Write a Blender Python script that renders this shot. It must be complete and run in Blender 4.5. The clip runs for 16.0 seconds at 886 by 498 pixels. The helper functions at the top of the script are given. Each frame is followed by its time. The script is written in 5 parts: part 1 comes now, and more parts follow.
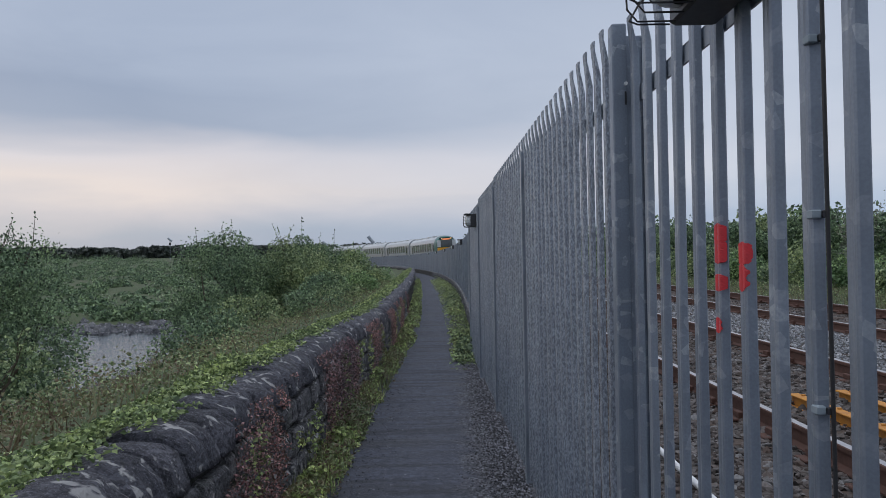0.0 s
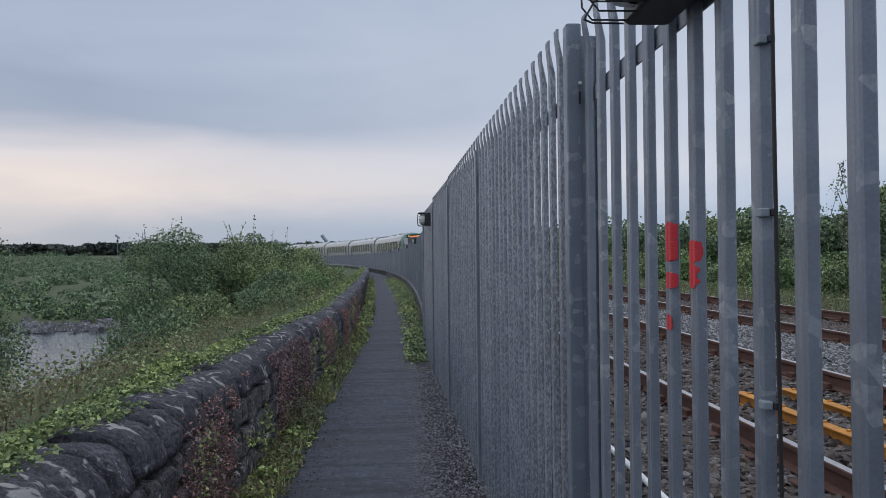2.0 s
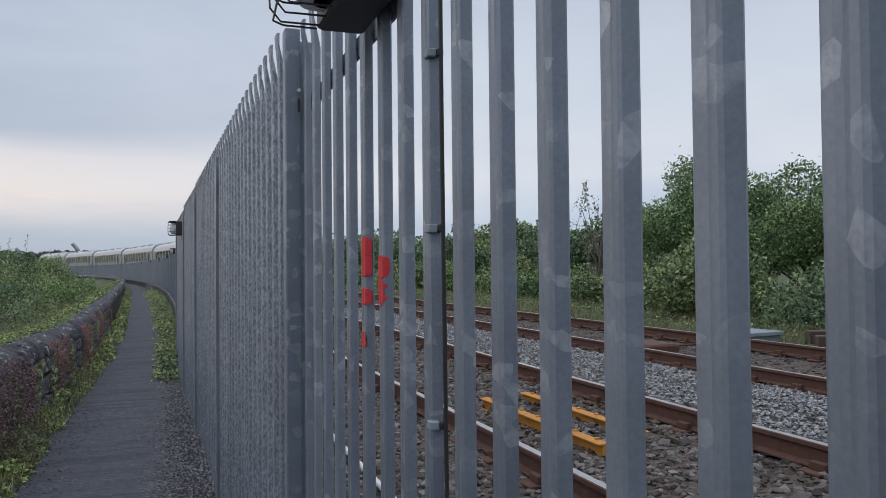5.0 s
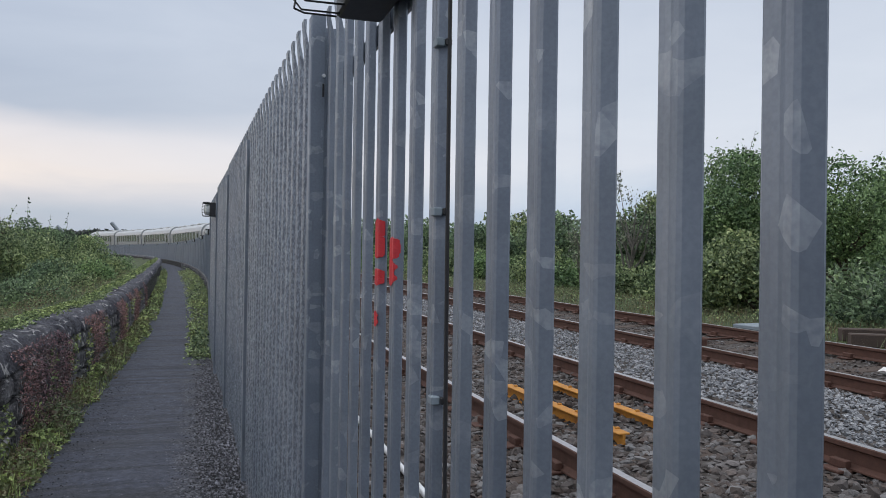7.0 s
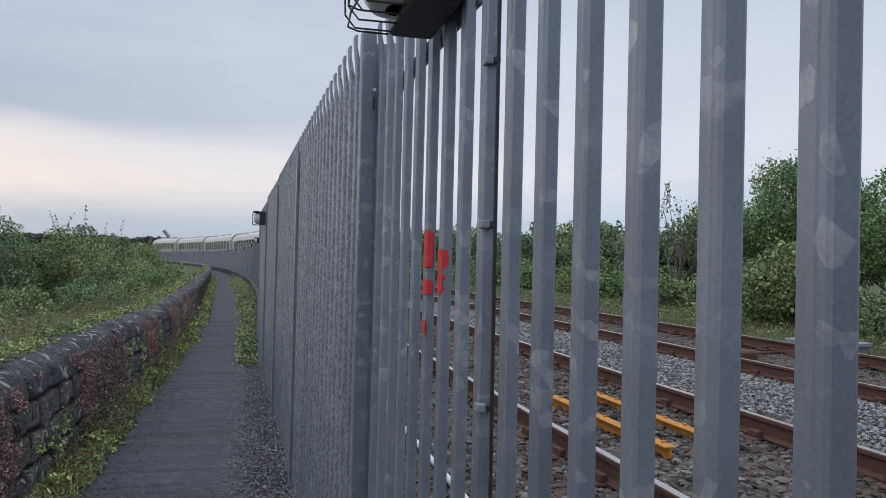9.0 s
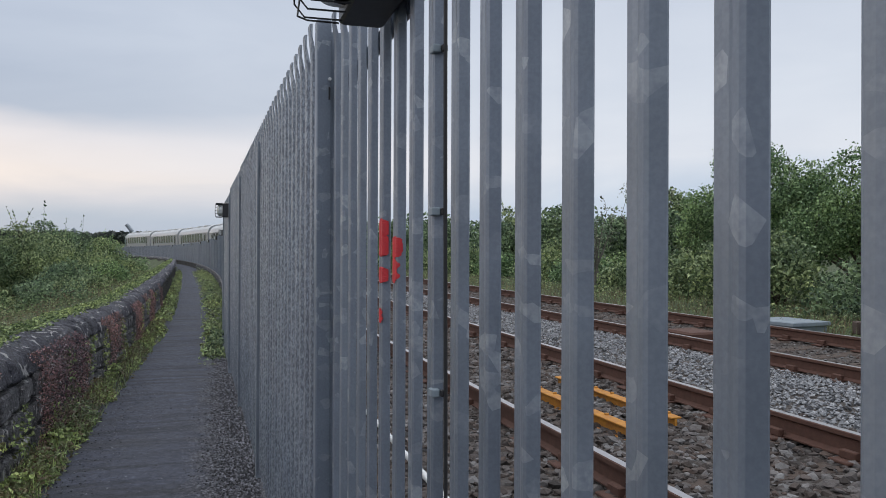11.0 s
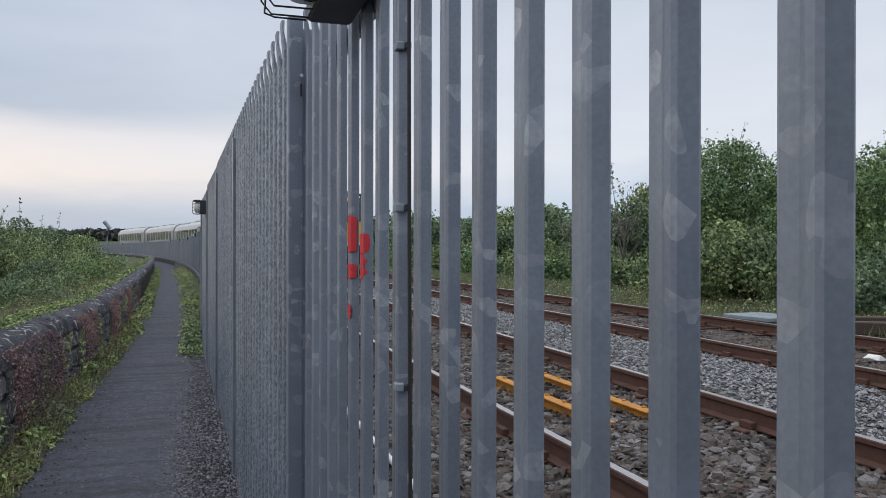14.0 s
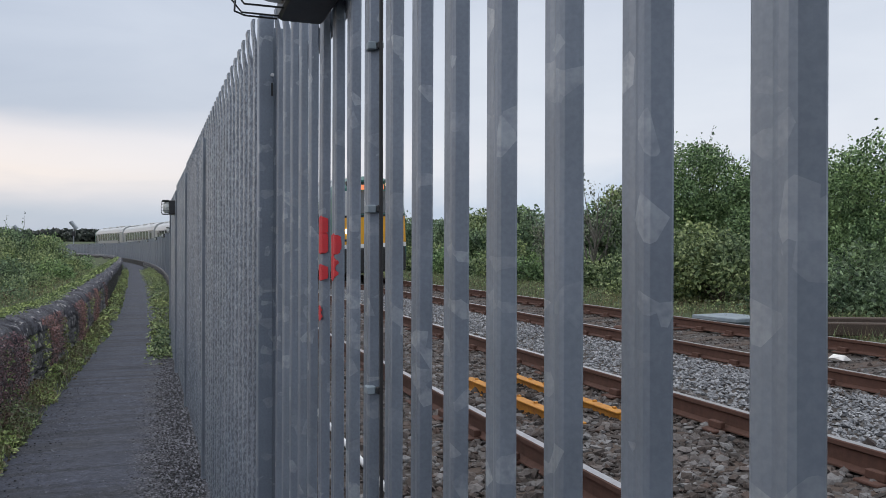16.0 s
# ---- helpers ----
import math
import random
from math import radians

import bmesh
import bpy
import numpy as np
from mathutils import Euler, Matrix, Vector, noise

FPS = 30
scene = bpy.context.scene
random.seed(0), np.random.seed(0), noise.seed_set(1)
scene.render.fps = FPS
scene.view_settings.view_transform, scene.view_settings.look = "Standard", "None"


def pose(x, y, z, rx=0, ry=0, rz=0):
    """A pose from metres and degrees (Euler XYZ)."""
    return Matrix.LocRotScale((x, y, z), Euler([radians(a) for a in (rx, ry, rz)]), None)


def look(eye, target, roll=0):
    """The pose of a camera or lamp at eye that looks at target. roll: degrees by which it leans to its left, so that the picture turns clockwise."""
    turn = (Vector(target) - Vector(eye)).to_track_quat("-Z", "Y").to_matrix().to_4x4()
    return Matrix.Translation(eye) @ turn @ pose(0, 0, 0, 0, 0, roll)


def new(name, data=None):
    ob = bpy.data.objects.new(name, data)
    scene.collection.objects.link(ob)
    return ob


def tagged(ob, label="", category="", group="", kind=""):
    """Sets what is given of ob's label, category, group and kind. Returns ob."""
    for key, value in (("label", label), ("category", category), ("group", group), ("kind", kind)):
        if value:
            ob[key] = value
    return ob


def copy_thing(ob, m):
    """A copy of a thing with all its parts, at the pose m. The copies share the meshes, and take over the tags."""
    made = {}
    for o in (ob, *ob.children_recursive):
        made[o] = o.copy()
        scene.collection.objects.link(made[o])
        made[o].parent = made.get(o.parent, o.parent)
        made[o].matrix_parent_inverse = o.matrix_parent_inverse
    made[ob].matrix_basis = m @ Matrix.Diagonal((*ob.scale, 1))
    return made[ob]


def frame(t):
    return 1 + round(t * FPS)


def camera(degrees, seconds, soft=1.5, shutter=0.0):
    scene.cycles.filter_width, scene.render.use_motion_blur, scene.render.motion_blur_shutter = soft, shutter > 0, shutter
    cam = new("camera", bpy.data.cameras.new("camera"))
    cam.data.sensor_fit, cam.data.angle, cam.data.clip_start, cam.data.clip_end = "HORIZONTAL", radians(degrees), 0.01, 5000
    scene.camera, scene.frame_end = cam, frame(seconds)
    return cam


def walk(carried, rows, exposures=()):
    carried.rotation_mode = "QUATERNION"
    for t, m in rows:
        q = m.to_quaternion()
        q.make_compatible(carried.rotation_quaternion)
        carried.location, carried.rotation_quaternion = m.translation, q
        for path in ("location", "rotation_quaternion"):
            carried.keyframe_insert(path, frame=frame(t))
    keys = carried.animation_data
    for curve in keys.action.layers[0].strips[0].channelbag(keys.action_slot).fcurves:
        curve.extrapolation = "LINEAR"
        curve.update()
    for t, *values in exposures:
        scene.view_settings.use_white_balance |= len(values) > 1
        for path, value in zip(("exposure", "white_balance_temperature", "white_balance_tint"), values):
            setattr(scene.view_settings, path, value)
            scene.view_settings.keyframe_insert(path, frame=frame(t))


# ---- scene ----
cam = camera(58.5, 16.0, soft=0.9)
PATH = [
    (0, (-0.657, -1.458, 1.598), (-0.673, 0.542, 1.625), -1.0),
    (0.5, (-0.661, -1.451, 1.595), (-0.676, 0.548, 1.617), -0.7),
    (1, (-0.661, -1.448, 1.595), (-0.653, 0.552, 1.615), -0.5),
    (1.5, (-0.666, -1.447, 1.594), (-0.622, 0.552, 1.616), -0.4),
    (2, (-0.656, -1.443, 1.59), (-0.556, 0.554, 1.614), -0.6),
    (2.5, (-0.65, -1.437, 1.584), (-0.462, 0.554, 1.609), -0.4),
    (3, (-0.619, -1.426, 1.581), (-0.355, 0.556, 1.595), -0.9),
    (3.5, (-0.549, -1.387, 1.587), (-0.321, 0.6, 1.602), -0.4),
    (4, (-0.484, -1.379, 1.599), (-0.242, 0.606, 1.614), -0.8),
    (4.5, (-0.446, -1.377, 1.594), (0.075, 0.553, 1.635), -0.2),
    (4.7, (-0.447, -1.375, 1.599), (0.213, 0.512, 1.652), -0.6),
    (6.8, (-0.417, -1.431, 1.591), (0.163, 0.483, 1.599), 0.5),
    (7, (-0.414, -1.446, 1.589), (0.166, 0.468, 1.602), 0.9),
    (7.5, (-0.404, -1.46, 1.591), (0.116, 0.471, 1.602), 1.1),
    (8, (-0.42, -1.471, 1.592), (0.024, 0.479, 1.614), 1.4),
    (8.5, (-0.429, -1.484, 1.594), (0.018, 0.465, 1.625), 1.2),
    (9, (-0.431, -1.488, 1.592), (0.038, 0.456, 1.627), 1.4),
    (9.5, (-0.427, -1.497, 1.591), (0.062, 0.442, 1.625), 1.1),
    (10, (-0.416, -1.505, 1.589), (0.105, 0.425, 1.615), 0.8),
    (12.5, (-0.395, -1.518, 1.591), (0.164, 0.402, 1.585), -0.0),
    (13, (-0.388, -1.526, 1.589), (0.177, 0.393, 1.587), -0.1),
    (13.5, (-0.381, -1.532, 1.588), (0.192, 0.384, 1.587), 0.1),
    (14, (-0.376, -1.535, 1.588), (0.218, 0.375, 1.587), 0.1),
    (14.5, (-0.374, -1.533, 1.589), (0.235, 0.372, 1.587), 0.2),
    (15, (-0.375, -1.533, 1.588), (0.27, 0.36, 1.588), 0.4),
    (15.5, (-0.376, -1.529, 1.588), (0.279, 0.361, 1.59), 0.5),
    (16, (-0.373, -1.526, 1.589), (0.288, 0.362, 1.591), 0.2),
]
walk(cam, [(t, look(eye, target, roll)) for t, eye, target, roll in PATH],
     [(0, -0.30, 6150, 11), (3, -0.22, 6250, 11), (4.7, -0.12, 6400, 10), (7, -0.03, 6450, 10), (10, -0.02, 6500, 10), (16, 0.06, 6550, 10)])

# ---------------------------------------------------------------- light
world = bpy.data.worlds.new("overcast_evening")
scene.world = world
world.use_nodes = True


class Nodes:
    """Short hand for building a node tree."""

    def __init__(self, tree):
        self.tree = tree
        tree.nodes.clear()

    def add(self, kind, **values):
        n = self.tree.nodes.new(kind)
        for key, v in values.items():
            if key == "ins":
                for slot, val in v.items():
                    if isinstance(val, bpy.types.NodeSocket):
                        self.tree.links.new(val, n.inputs[slot])
                    else:
                        n.inputs[slot].default_value = val
            elif key == "op":
                n.operation = v
            elif key == "blend":
                n.blend_type = v
        return n

    def math(self, op, a, b=0.0, clamp=False):
        n = self.add("ShaderNodeMath", op=op, ins={0: a, 1: b})
        n.use_clamp = clamp
        return n.outputs[0]

    def ramp(self, fac, stops, mode="LINEAR"):
        n = self.add("ShaderNodeValToRGB", ins={0: fac})
        n.color_ramp.interpolation = mode
        el = n.color_ramp.elements
        while len(el) < len(stops):
            el.new(0.5)
        for e, (p, c) in zip(el, stops):
            e.position = p
            e.color = (*c, 1) if len(c) == 3 else c
        return n.outputs[0]

    def mix(self, fac, a, b, blend="MIX"):
        n = self.add("ShaderNodeMix")
        n.data_type, n.blend_type = "RGBA", blend
        for slot, val in ((0, fac), (6, a), (7, b)):
            if isinstance(val, bpy.types.NodeSocket):
                self.tree.links.new(val, n.inputs[slot])
            else:
                n.inputs[slot].default_value = (*val, 1) if isinstance(val, tuple) and len(val) == 3 else val
        return n.outputs[2]

    def noise(self, scale, detail=4.0, rough=0.55, vec=None, distort=0.0):
        n = self.add("ShaderNodeTexNoise", ins={"Scale": scale, "Detail": detail, "Roughness": rough, "Distortion": distort})
        if vec is not None:
            self.tree.links.new(vec, n.inputs["Vector"])
        return n.outputs[0]

    def mapped(self, scale, vec, loc=(0, 0, 0)):
        return self.add("ShaderNodeMapping", ins={"Vector": vec, "Scale": scale, "Location": loc}).outputs[0]


def lin(r, g, b):
    """Linear colour of 8 bit sRGB."""
    return tuple((v / 255 / 12.92) if v <= 10 else ((v / 255 + 0.055) / 1.055) ** 2.4 for v in (r, g, b))


def build_sky():
    k = Nodes(world.node_tree)
    way = k.add("ShaderNodeTexCoord").outputs["Generated"]
    xyz = k.add("ShaderNodeSeparateXYZ", ins={0: way}).outputs
    up = xyz[2]
    # long flat cloud bars
    bars = k.noise(1.5, 4, 0.5, k.mapped((0.9, 0.9, 5.5), way), 0.3)
    puffs = k.noise(3.2, 5, 0.55, k.mapped((1, 1, 3.5), way, (3, 1, 0)), 0.4)
    wob = k.math("ADD", k.math("MULTIPLY", k.math("SUBTRACT", bars, 0.5), 0.10), k.math("MULTIPLY", k.math("SUBTRACT", puffs, 0.5), 0.05))
    el = k.math("ADD", up, wob)
    west = k.ramp(el, [(0.0, lin(168, 183, 203)), (0.035, lin(177, 188, 205)), (0.07, lin(214, 209, 215)), (0.10, lin(243, 228, 221)), (0.135, lin(229, 221, 223)),
                       (0.17, lin(166, 176, 196)), (0.21, lin(163, 174, 195)), (0.27, lin(182, 192, 210)), (0.42, lin(190, 199, 214)), (0.66, (1.05, 1.08, 1.14)), (1.0, (1.6, 1.63, 1.68))])
    east = k.ramp(el, [(0.0, lin(172, 192, 220)), (0.06, lin(188, 204, 226)), (0.12, lin(222, 226, 236)), (0.2, lin(216, 222, 233)), (0.3, lin(203, 211, 225)),
                       (0.45, lin(210, 217, 230)), (0.66, (1.1, 1.13, 1.18)), (1.0, (1.6, 1.63, 1.68))])
    side = k.add("ShaderNodeMapRange", ins={0: xyz[0], 1: -0.36, 2: 0.42, 3: 0.0, 4: 1.0}).outputs[0]
    deck = k.mix(side, west, east)
    soft = k.ramp(puffs, [(0.3, (0.92, 0.93, 0.95)), (0.7, (1.05, 1.04, 1.03))])
    deck = k.mix(1.0, deck, soft, "MULTIPLY")
    low = k.add("ShaderNodeTexSky")
    low.sky_type, low.sun_disc, low.sun_elevation, low.sun_rotation = "NISHITA", False, radians(8), radians(-60)
    # thick cloud lets a little of the clear sky's light through
    clear = k.add("ShaderNodeBackground", ins={0: low.outputs[0], 1: 0.02})
    cloud = k.add("ShaderNodeBackground", ins={0: deck, 1: 0.98})
    both = k.add("ShaderNodeAddShader", ins={0: clear.outputs[0], 1: cloud.outputs[0]})
    k.add("ShaderNodeOutputWorld", ins={0: both.outputs[0]})


build_sky()
sun = new("sun", bpy.data.lights.new("sun", "SUN"))
sun.data.energy, sun.data.angle, sun.data.color = 0.5, radians(40), (1.0, 0.93, 0.86)
sun.matrix_world = look((-60, 35, 45), (0, 0, 0))

# ---------------------------------------------------------------- materials


def material(name):
    m = bpy.data.materials.new(name)
    m.use_nodes = True
    return m, Nodes(m.node_tree)


def finish(k, colour, rough=0.8, metal=0.0, bump=None, strength=0.4, distance=0.01, spec=0.5, through_light=0.0):
    p = k.add("ShaderNodeBsdfPrincipled", ins={"Metallic": metal, "Specular IOR Level": spec})
    for slot, v in (("Base Color", colour), ("Roughness", rough)):
        if isinstance(v, bpy.types.NodeSocket):
            k.tree.links.new(v, p.inputs[slot])
        else:
            p.inputs[slot].default_value = (*v, 1) if isinstance(v, tuple) else v
    if bump is not None:
        b = k.add("ShaderNodeBump", ins={"Strength": strength, "Distance": distance, "Height": bump})
        k.tree.links.new(b.outputs[0], p.inputs["Normal"])
    out = p.outputs[0]
    if through_light:
        tr = k.add("ShaderNodeBsdfTranslucent")
        k.tree.links.new(colour, tr.inputs[0]) if isinstance(colour, bpy.types.NodeSocket) else None
        out = k.add("ShaderNodeMixShader", ins={0: through_light, 1: out, 2: tr.outputs[0]}).outputs[0]
    k.add("ShaderNodeOutputMaterial", ins={0: out})


def coords(k):
    return k.add("ShaderNodeTexCoord").outputs["Object"]


def place(k):
    return k.add("ShaderNodeNewGeometry").outputs["Position"]


def rnd(k):
    return k.add("ShaderNodeObjectInfo").outputs["Random"]


def island(k):
    return k.add("ShaderNodeNewGeometry").outputs["Random Per Island"]


def galvanised(name, base, marks, speckle=0.0):
    m, k = material(name)
    r = rnd(k)
    shift = k.add("ShaderNodeCombineXYZ", ins={0: k.math("MULTIPLY", r, 37.0), 1: k.math("MULTIPLY", r, 91.0), 2: k.math("MULTIPLY", r, 53.0)}).outputs[0]
    v = k.add("ShaderNodeVectorMath", op="ADD", ins={0: coords(k), 1: shift}).outputs[0]
    flow = k.noise(7, 4, 0.5, k.mapped((1, 1, 0.35), v))
    grain = k.noise(140, 3, 0.6, v)
    # wedge-shaped pale marks
    vor = k.add("ShaderNodeTexVoronoi", ins={"Scale": 27.0, "Vector": k.mapped((1.0, 1.0, 1.25), v), "Randomness": 1.0})
    picks = k.add("ShaderNodeSeparateColor", ins={0: vor.outputs["Color"]}).outputs
    patch = k.math("MULTIPLY", k.math("GREATER_THAN", picks[0], 0.84), k.math("MULTIPLY", k.math("ADD", picks[1], 0.15), marks))
    worn = k.ramp(k.noise(45, 3, 0.6, v), [(0.38, (0.3, 0.3, 0.3)), (0.55, (1, 1, 1))])
    patch = k.math("MULTIPLY", patch, worn)
    streak = k.noise(60, 3, 0.6, k.mapped((1, 1, 0.04), v))
    col = k.mix(flow, tuple(c * 0.95 for c in base), tuple(min(1, c * 1.08) for c in base))
    col = k.mix(k.math("MULTIPLY", streak, 0.28), col, tuple(c * 0.62 for c in base))
    col = k.mix(k.math("MULTIPLY", patch, 0.33), col, (0.56, 0.60, 0.64))
    fine = k.ramp(k.noise(150, 2, 0.6, v), [(0.36, (0.94, 0.94, 0.95)), (0.64, (1.07, 1.07, 1.06))])
    col = k.mix(1.0, col, fine, "MULTIPLY")
    if speckle:
        flakes = k.ramp(k.noise(120, 3, 0.65, k.mapped((1, 1, 0.45), v)), [(0.40, (0.70, 0.71, 0.73)), (0.50, (1, 1, 1)), (0.60, (1.45, 1.46, 1.45))])
        col = k.mix(speckle, col, k.mix(1.0, col, flakes, "MULTIPLY"))
    band = k.ramp(k.noise(5, 2, 0.5, k.mapped((0.3, 0.3, 1.6), v)), [(0.40, (0.93, 0.93, 0.94)), (0.60, (1.05, 1.05, 1.06))])
    col = k.mix(1.0, col, band, "MULTIPLY")
    col = k.mix(1.0, col, k.ramp(r, [(0, (0.90, 0.91, 0.93)), (1, (1.08, 1.07, 1.05))]), "MULTIPLY")
    rough = k.add("ShaderNodeMapRange", ins={0: flow, 1: 0.3, 2: 0.7, 3: 0.40, 4: 0.56}).outputs[0]
    finish(k, col, rough, 0.40, k.math("ADD", grain, k.math("MULTIPLY", flow, 2.0)), 0.08, 0.002)
    return m


ZINC = galvanised("galvanised_steel", (0.204, 0.238, 0.290), 1.0)
ZINC_OLD = galvanised("spangled_galvanised_steel", (0.248, 0.276, 0.318), 0.3, 1.0)
ZINC_POST = galvanised("galvanised_post", (0.29, 0.325, 0.37), 0.5)


def plain(name, a, b, scale=20, rough=0.7, metal=0.0, bump=0.2, dist=0.004, stretch=(1, 1, 1)):
    m, k = material(name)
    v = k.mapped(stretch, coords(k))
    n = k.noise(scale, 5, 0.6, v)
    f = k.noise(scale * 7, 3, 0.6, v)
    mixf = k.math("ADD", k.math("MULTIPLY", n, 0.7), k.math("MULTIPLY", f, 0.3))
    col = k.mix(k.ramp(mixf, [(0.3, (0, 0, 0)), (0.7, (1, 1, 1))]), a, b)
    finish(k, col, rough, metal, mixf, bump, dist)
    return m


BLACK = plain("black_painted_steel", (0.012, 0.013, 0.016), (0.03, 0.03, 0.035), 30, 0.45)
RUBBER = plain("black_cable_sheath", (0.012, 0.012, 0.014), (0.022, 0.022, 0.025), 40, 0.6)
RUST = plain("rusty_rail_steel", (0.058, 0.027, 0.020), (0.105, 0.050, 0.036), 18, 0.85, 0.0, 0.4)
RAILTOP = plain("polished_rail_head", (0.34, 0.33, 0.34), (0.5, 0.49, 0.5), 30, 0.32, 0.85, 0.1)
TIMBER = plain("weathered_timber", (0.040, 0.030, 0.026), (0.095, 0.068, 0.054), 9, 0.9, 0, 0.5, 0.01, (1, 6, 6))
YELLOW = plain("worn_yellow_paint", (0.55, 0.25, 0.02), (0.30, 0.12, 0.03), 9, 0.7)
WHITEPIPE = plain("white_plastic", (0.6, 0.62, 0.64), (0.75, 0.76, 0.78), 12, 0.5)
SLABGREY = plain("blue_grey_cover", (0.16, 0.20, 0.24), (0.24, 0.29, 0.33), 6, 0.6)
DEBRIS = plain("pale_litter", (0.6, 0.6, 0.6), (0.8, 0.8, 0.78), 12, 0.6)
REDPAINT = plain("red_spray_paint", (0.62, 0.025, 0.035), (0.45, 0.03, 0.04), 35, 0.65)
BARK = plain("bark", (0.045, 0.035, 0.026), (0.10, 0.08, 0.06), 14, 0.95, 0, 0.6)
GREYBARK = plain("grey_bark", (0.10, 0.095, 0.085), (0.2, 0.19, 0.17), 14, 0.95, 0, 0.6)


def leaf_material(name, tones, light=0.2, rough=0.55):
    m, k = material(name)
    tones = [tuple((0.64 * v + 0.36 * (0.3 * c[0] + 0.6 * c[1] + 0.1 * c[2])) * 1.55 for v in c) for c in tones]
    tones = [tuple(v * g for v in c) for c, g in zip(tones, np.linspace(0.52, 1.32, len(tones)))]
    col = k.ramp(island(k), [(i / (len(tones) - 1), c) for i, c in enumerate(tones)])
    big = k.noise(0.7, 3, 0.5, place(k))
    col = k.mix(1.0, col, k.ramp(big, [(0.3, (0.66, 0.72, 0.76)), (0.7, (1.28, 1.2, 1.0))]), "MULTIPLY")
    finish(k, col, rough, 0, None, spec=0.35, through_light=light)
    return m


LEAF = leaf_material("bramble_leaves", [(0.040, 0.088, 0.032), (0.085, 0.160, 0.048), (0.140, 0.215, 0.066), (0.205, 0.265, 0.092)])
LEAF_BRIGHT = leaf_material("sycamore_leaves", [(0.034, 0.092, 0.028), (0.064, 0.160, 0.040), (0.112, 0.228, 0.057), (0.160, 0.275, 0.085)])
LEAF_DARK = leaf_material("dark_leaves", [(0.030, 0.075, 0.042), (0.072, 0.145, 0.062), (0.125, 0.215, 0.090)])
LEAF_PALE = leaf_material("grey_willow_leaves", [(0.07, 0.09, 0.065), (0.10, 0.13, 0.09), (0.15, 0.18, 0.13)])
IVY = leaf_material("yellow_green_creeper", [(0.045, 0.090, 0.020), (0.095, 0.175, 0.032), (0.120, 0.180, 0.040), (0.220, 0.310, 0.055)])
WEED = leaf_material("verge_weeds", [(0.065, 0.120, 0.024), (0.150, 0.155, 0.050), (0.155, 0.265, 0.046), (0.300, 0.390, 0.075)])
RUSSET = leaf_material("russet_dry_plants", [(0.125, 0.081, 0.044), (0.188, 0.125, 0.062), (0.163, 0.163, 0.069), (0.088, 0.125, 0.044), (0.075, 0.112, 0.037)])
CRIMSON = leaf_material("reddened_creeper", [(0.130, 0.050, 0.062), (0.110, 0.080, 0.060), (0.230, 0.080, 0.105), (0.340, 0.170, 0.195)])
PINE = leaf_material("far_pines", [(0.024, 0.034, 0.034), (0.032, 0.045, 0.042), (0.042, 0.058, 0.052)], 0.1)


def stone_material(name, dark, pale, lichen=0.5, moss=0.4):
    m, k = material(name)
    v = place(k)
    n = k.noise(5, 6, 0.65, v)
    f = k.noise(38, 5, 0.7, v)
    col = k.mix(k.ramp(n, [(0.3, (0, 0, 0)), (0.72, (1, 1, 1))]), dark, pale)
    col = k.mix(k.math("MULTIPLY", k.ramp(f, [(0.42, (0, 0, 0)), (0.58, (1, 1, 1))]), 0.7), col, tuple(c * 0.4 for c in dark))
    chips = k.ramp(k.noise(95, 3, 0.7, v), [(0.56, (0, 0, 0)), (0.66, (1, 1, 1))])
    col = k.mix(k.math("MULTIPLY", chips, 0.35), col, tuple(min(1.0, c * 1.9) for c in pale))
    col = k.mix(1.0, col, k.ramp(rnd(k), [(0, (0.75, 0.76, 0.8)), (1, (1.25, 1.22, 1.2))]), "MULTIPLY")
    spots = k.ramp(k.noise(7, 3, 0.5, v, 1.5), [(0.60, (0, 0, 0)), (0.66, (1, 1, 1))])
    col = k.mix(k.math("MULTIPLY", spots, lichen), col, (0.52, 0.52, 0.53))
    green = k.ramp(k.noise(3, 4, 0.6, k.mapped((1, 1, 1), v, (7, 2, 4))), [(0.52, (0, 0, 0)), (0.66, (1, 1, 1))])
    col = k.mix(k.math("MULTIPLY", green, moss), col, (0.07, 0.09, 0.03))
    finish(k, col, 0.88, 0, k.math("ADD", n, k.math("MULTIPLY", f, 0.8)), 1.0, 0.07)
    return m


STONE = stone_material("dark_limestone", (0.045, 0.047, 0.056), (0.29, 0.295, 0.32), 0.95, 0.2)
COPING = stone_material("weathered_coping", (0.034, 0.037, 0.052), (0.185, 0.192, 0.235), 0.9, 0.10)
MORTAR = stone_material("wall_mortar", (0.014, 0.015, 0.017), (0.05, 0.05, 0.05), 0.2, 0.4)


def pebble_material(name, tones, rough=0.8):
    m, k = material(name)
    col = k.ramp(island(k), [(i / (len(tones) - 1), c) for i, c in enumerate(tones)])
    f = k.noise(60, 3, 0.6, place(k))
    col = k.mix(1.0, col, k.ramp(f, [(0.3, (0.7, 0.7, 0.7)), (0.7, (1.25, 1.25, 1.25))]), "MULTIPLY")
    finish(k, col, rough, 0, f, 0.3, 0.003)
    return m


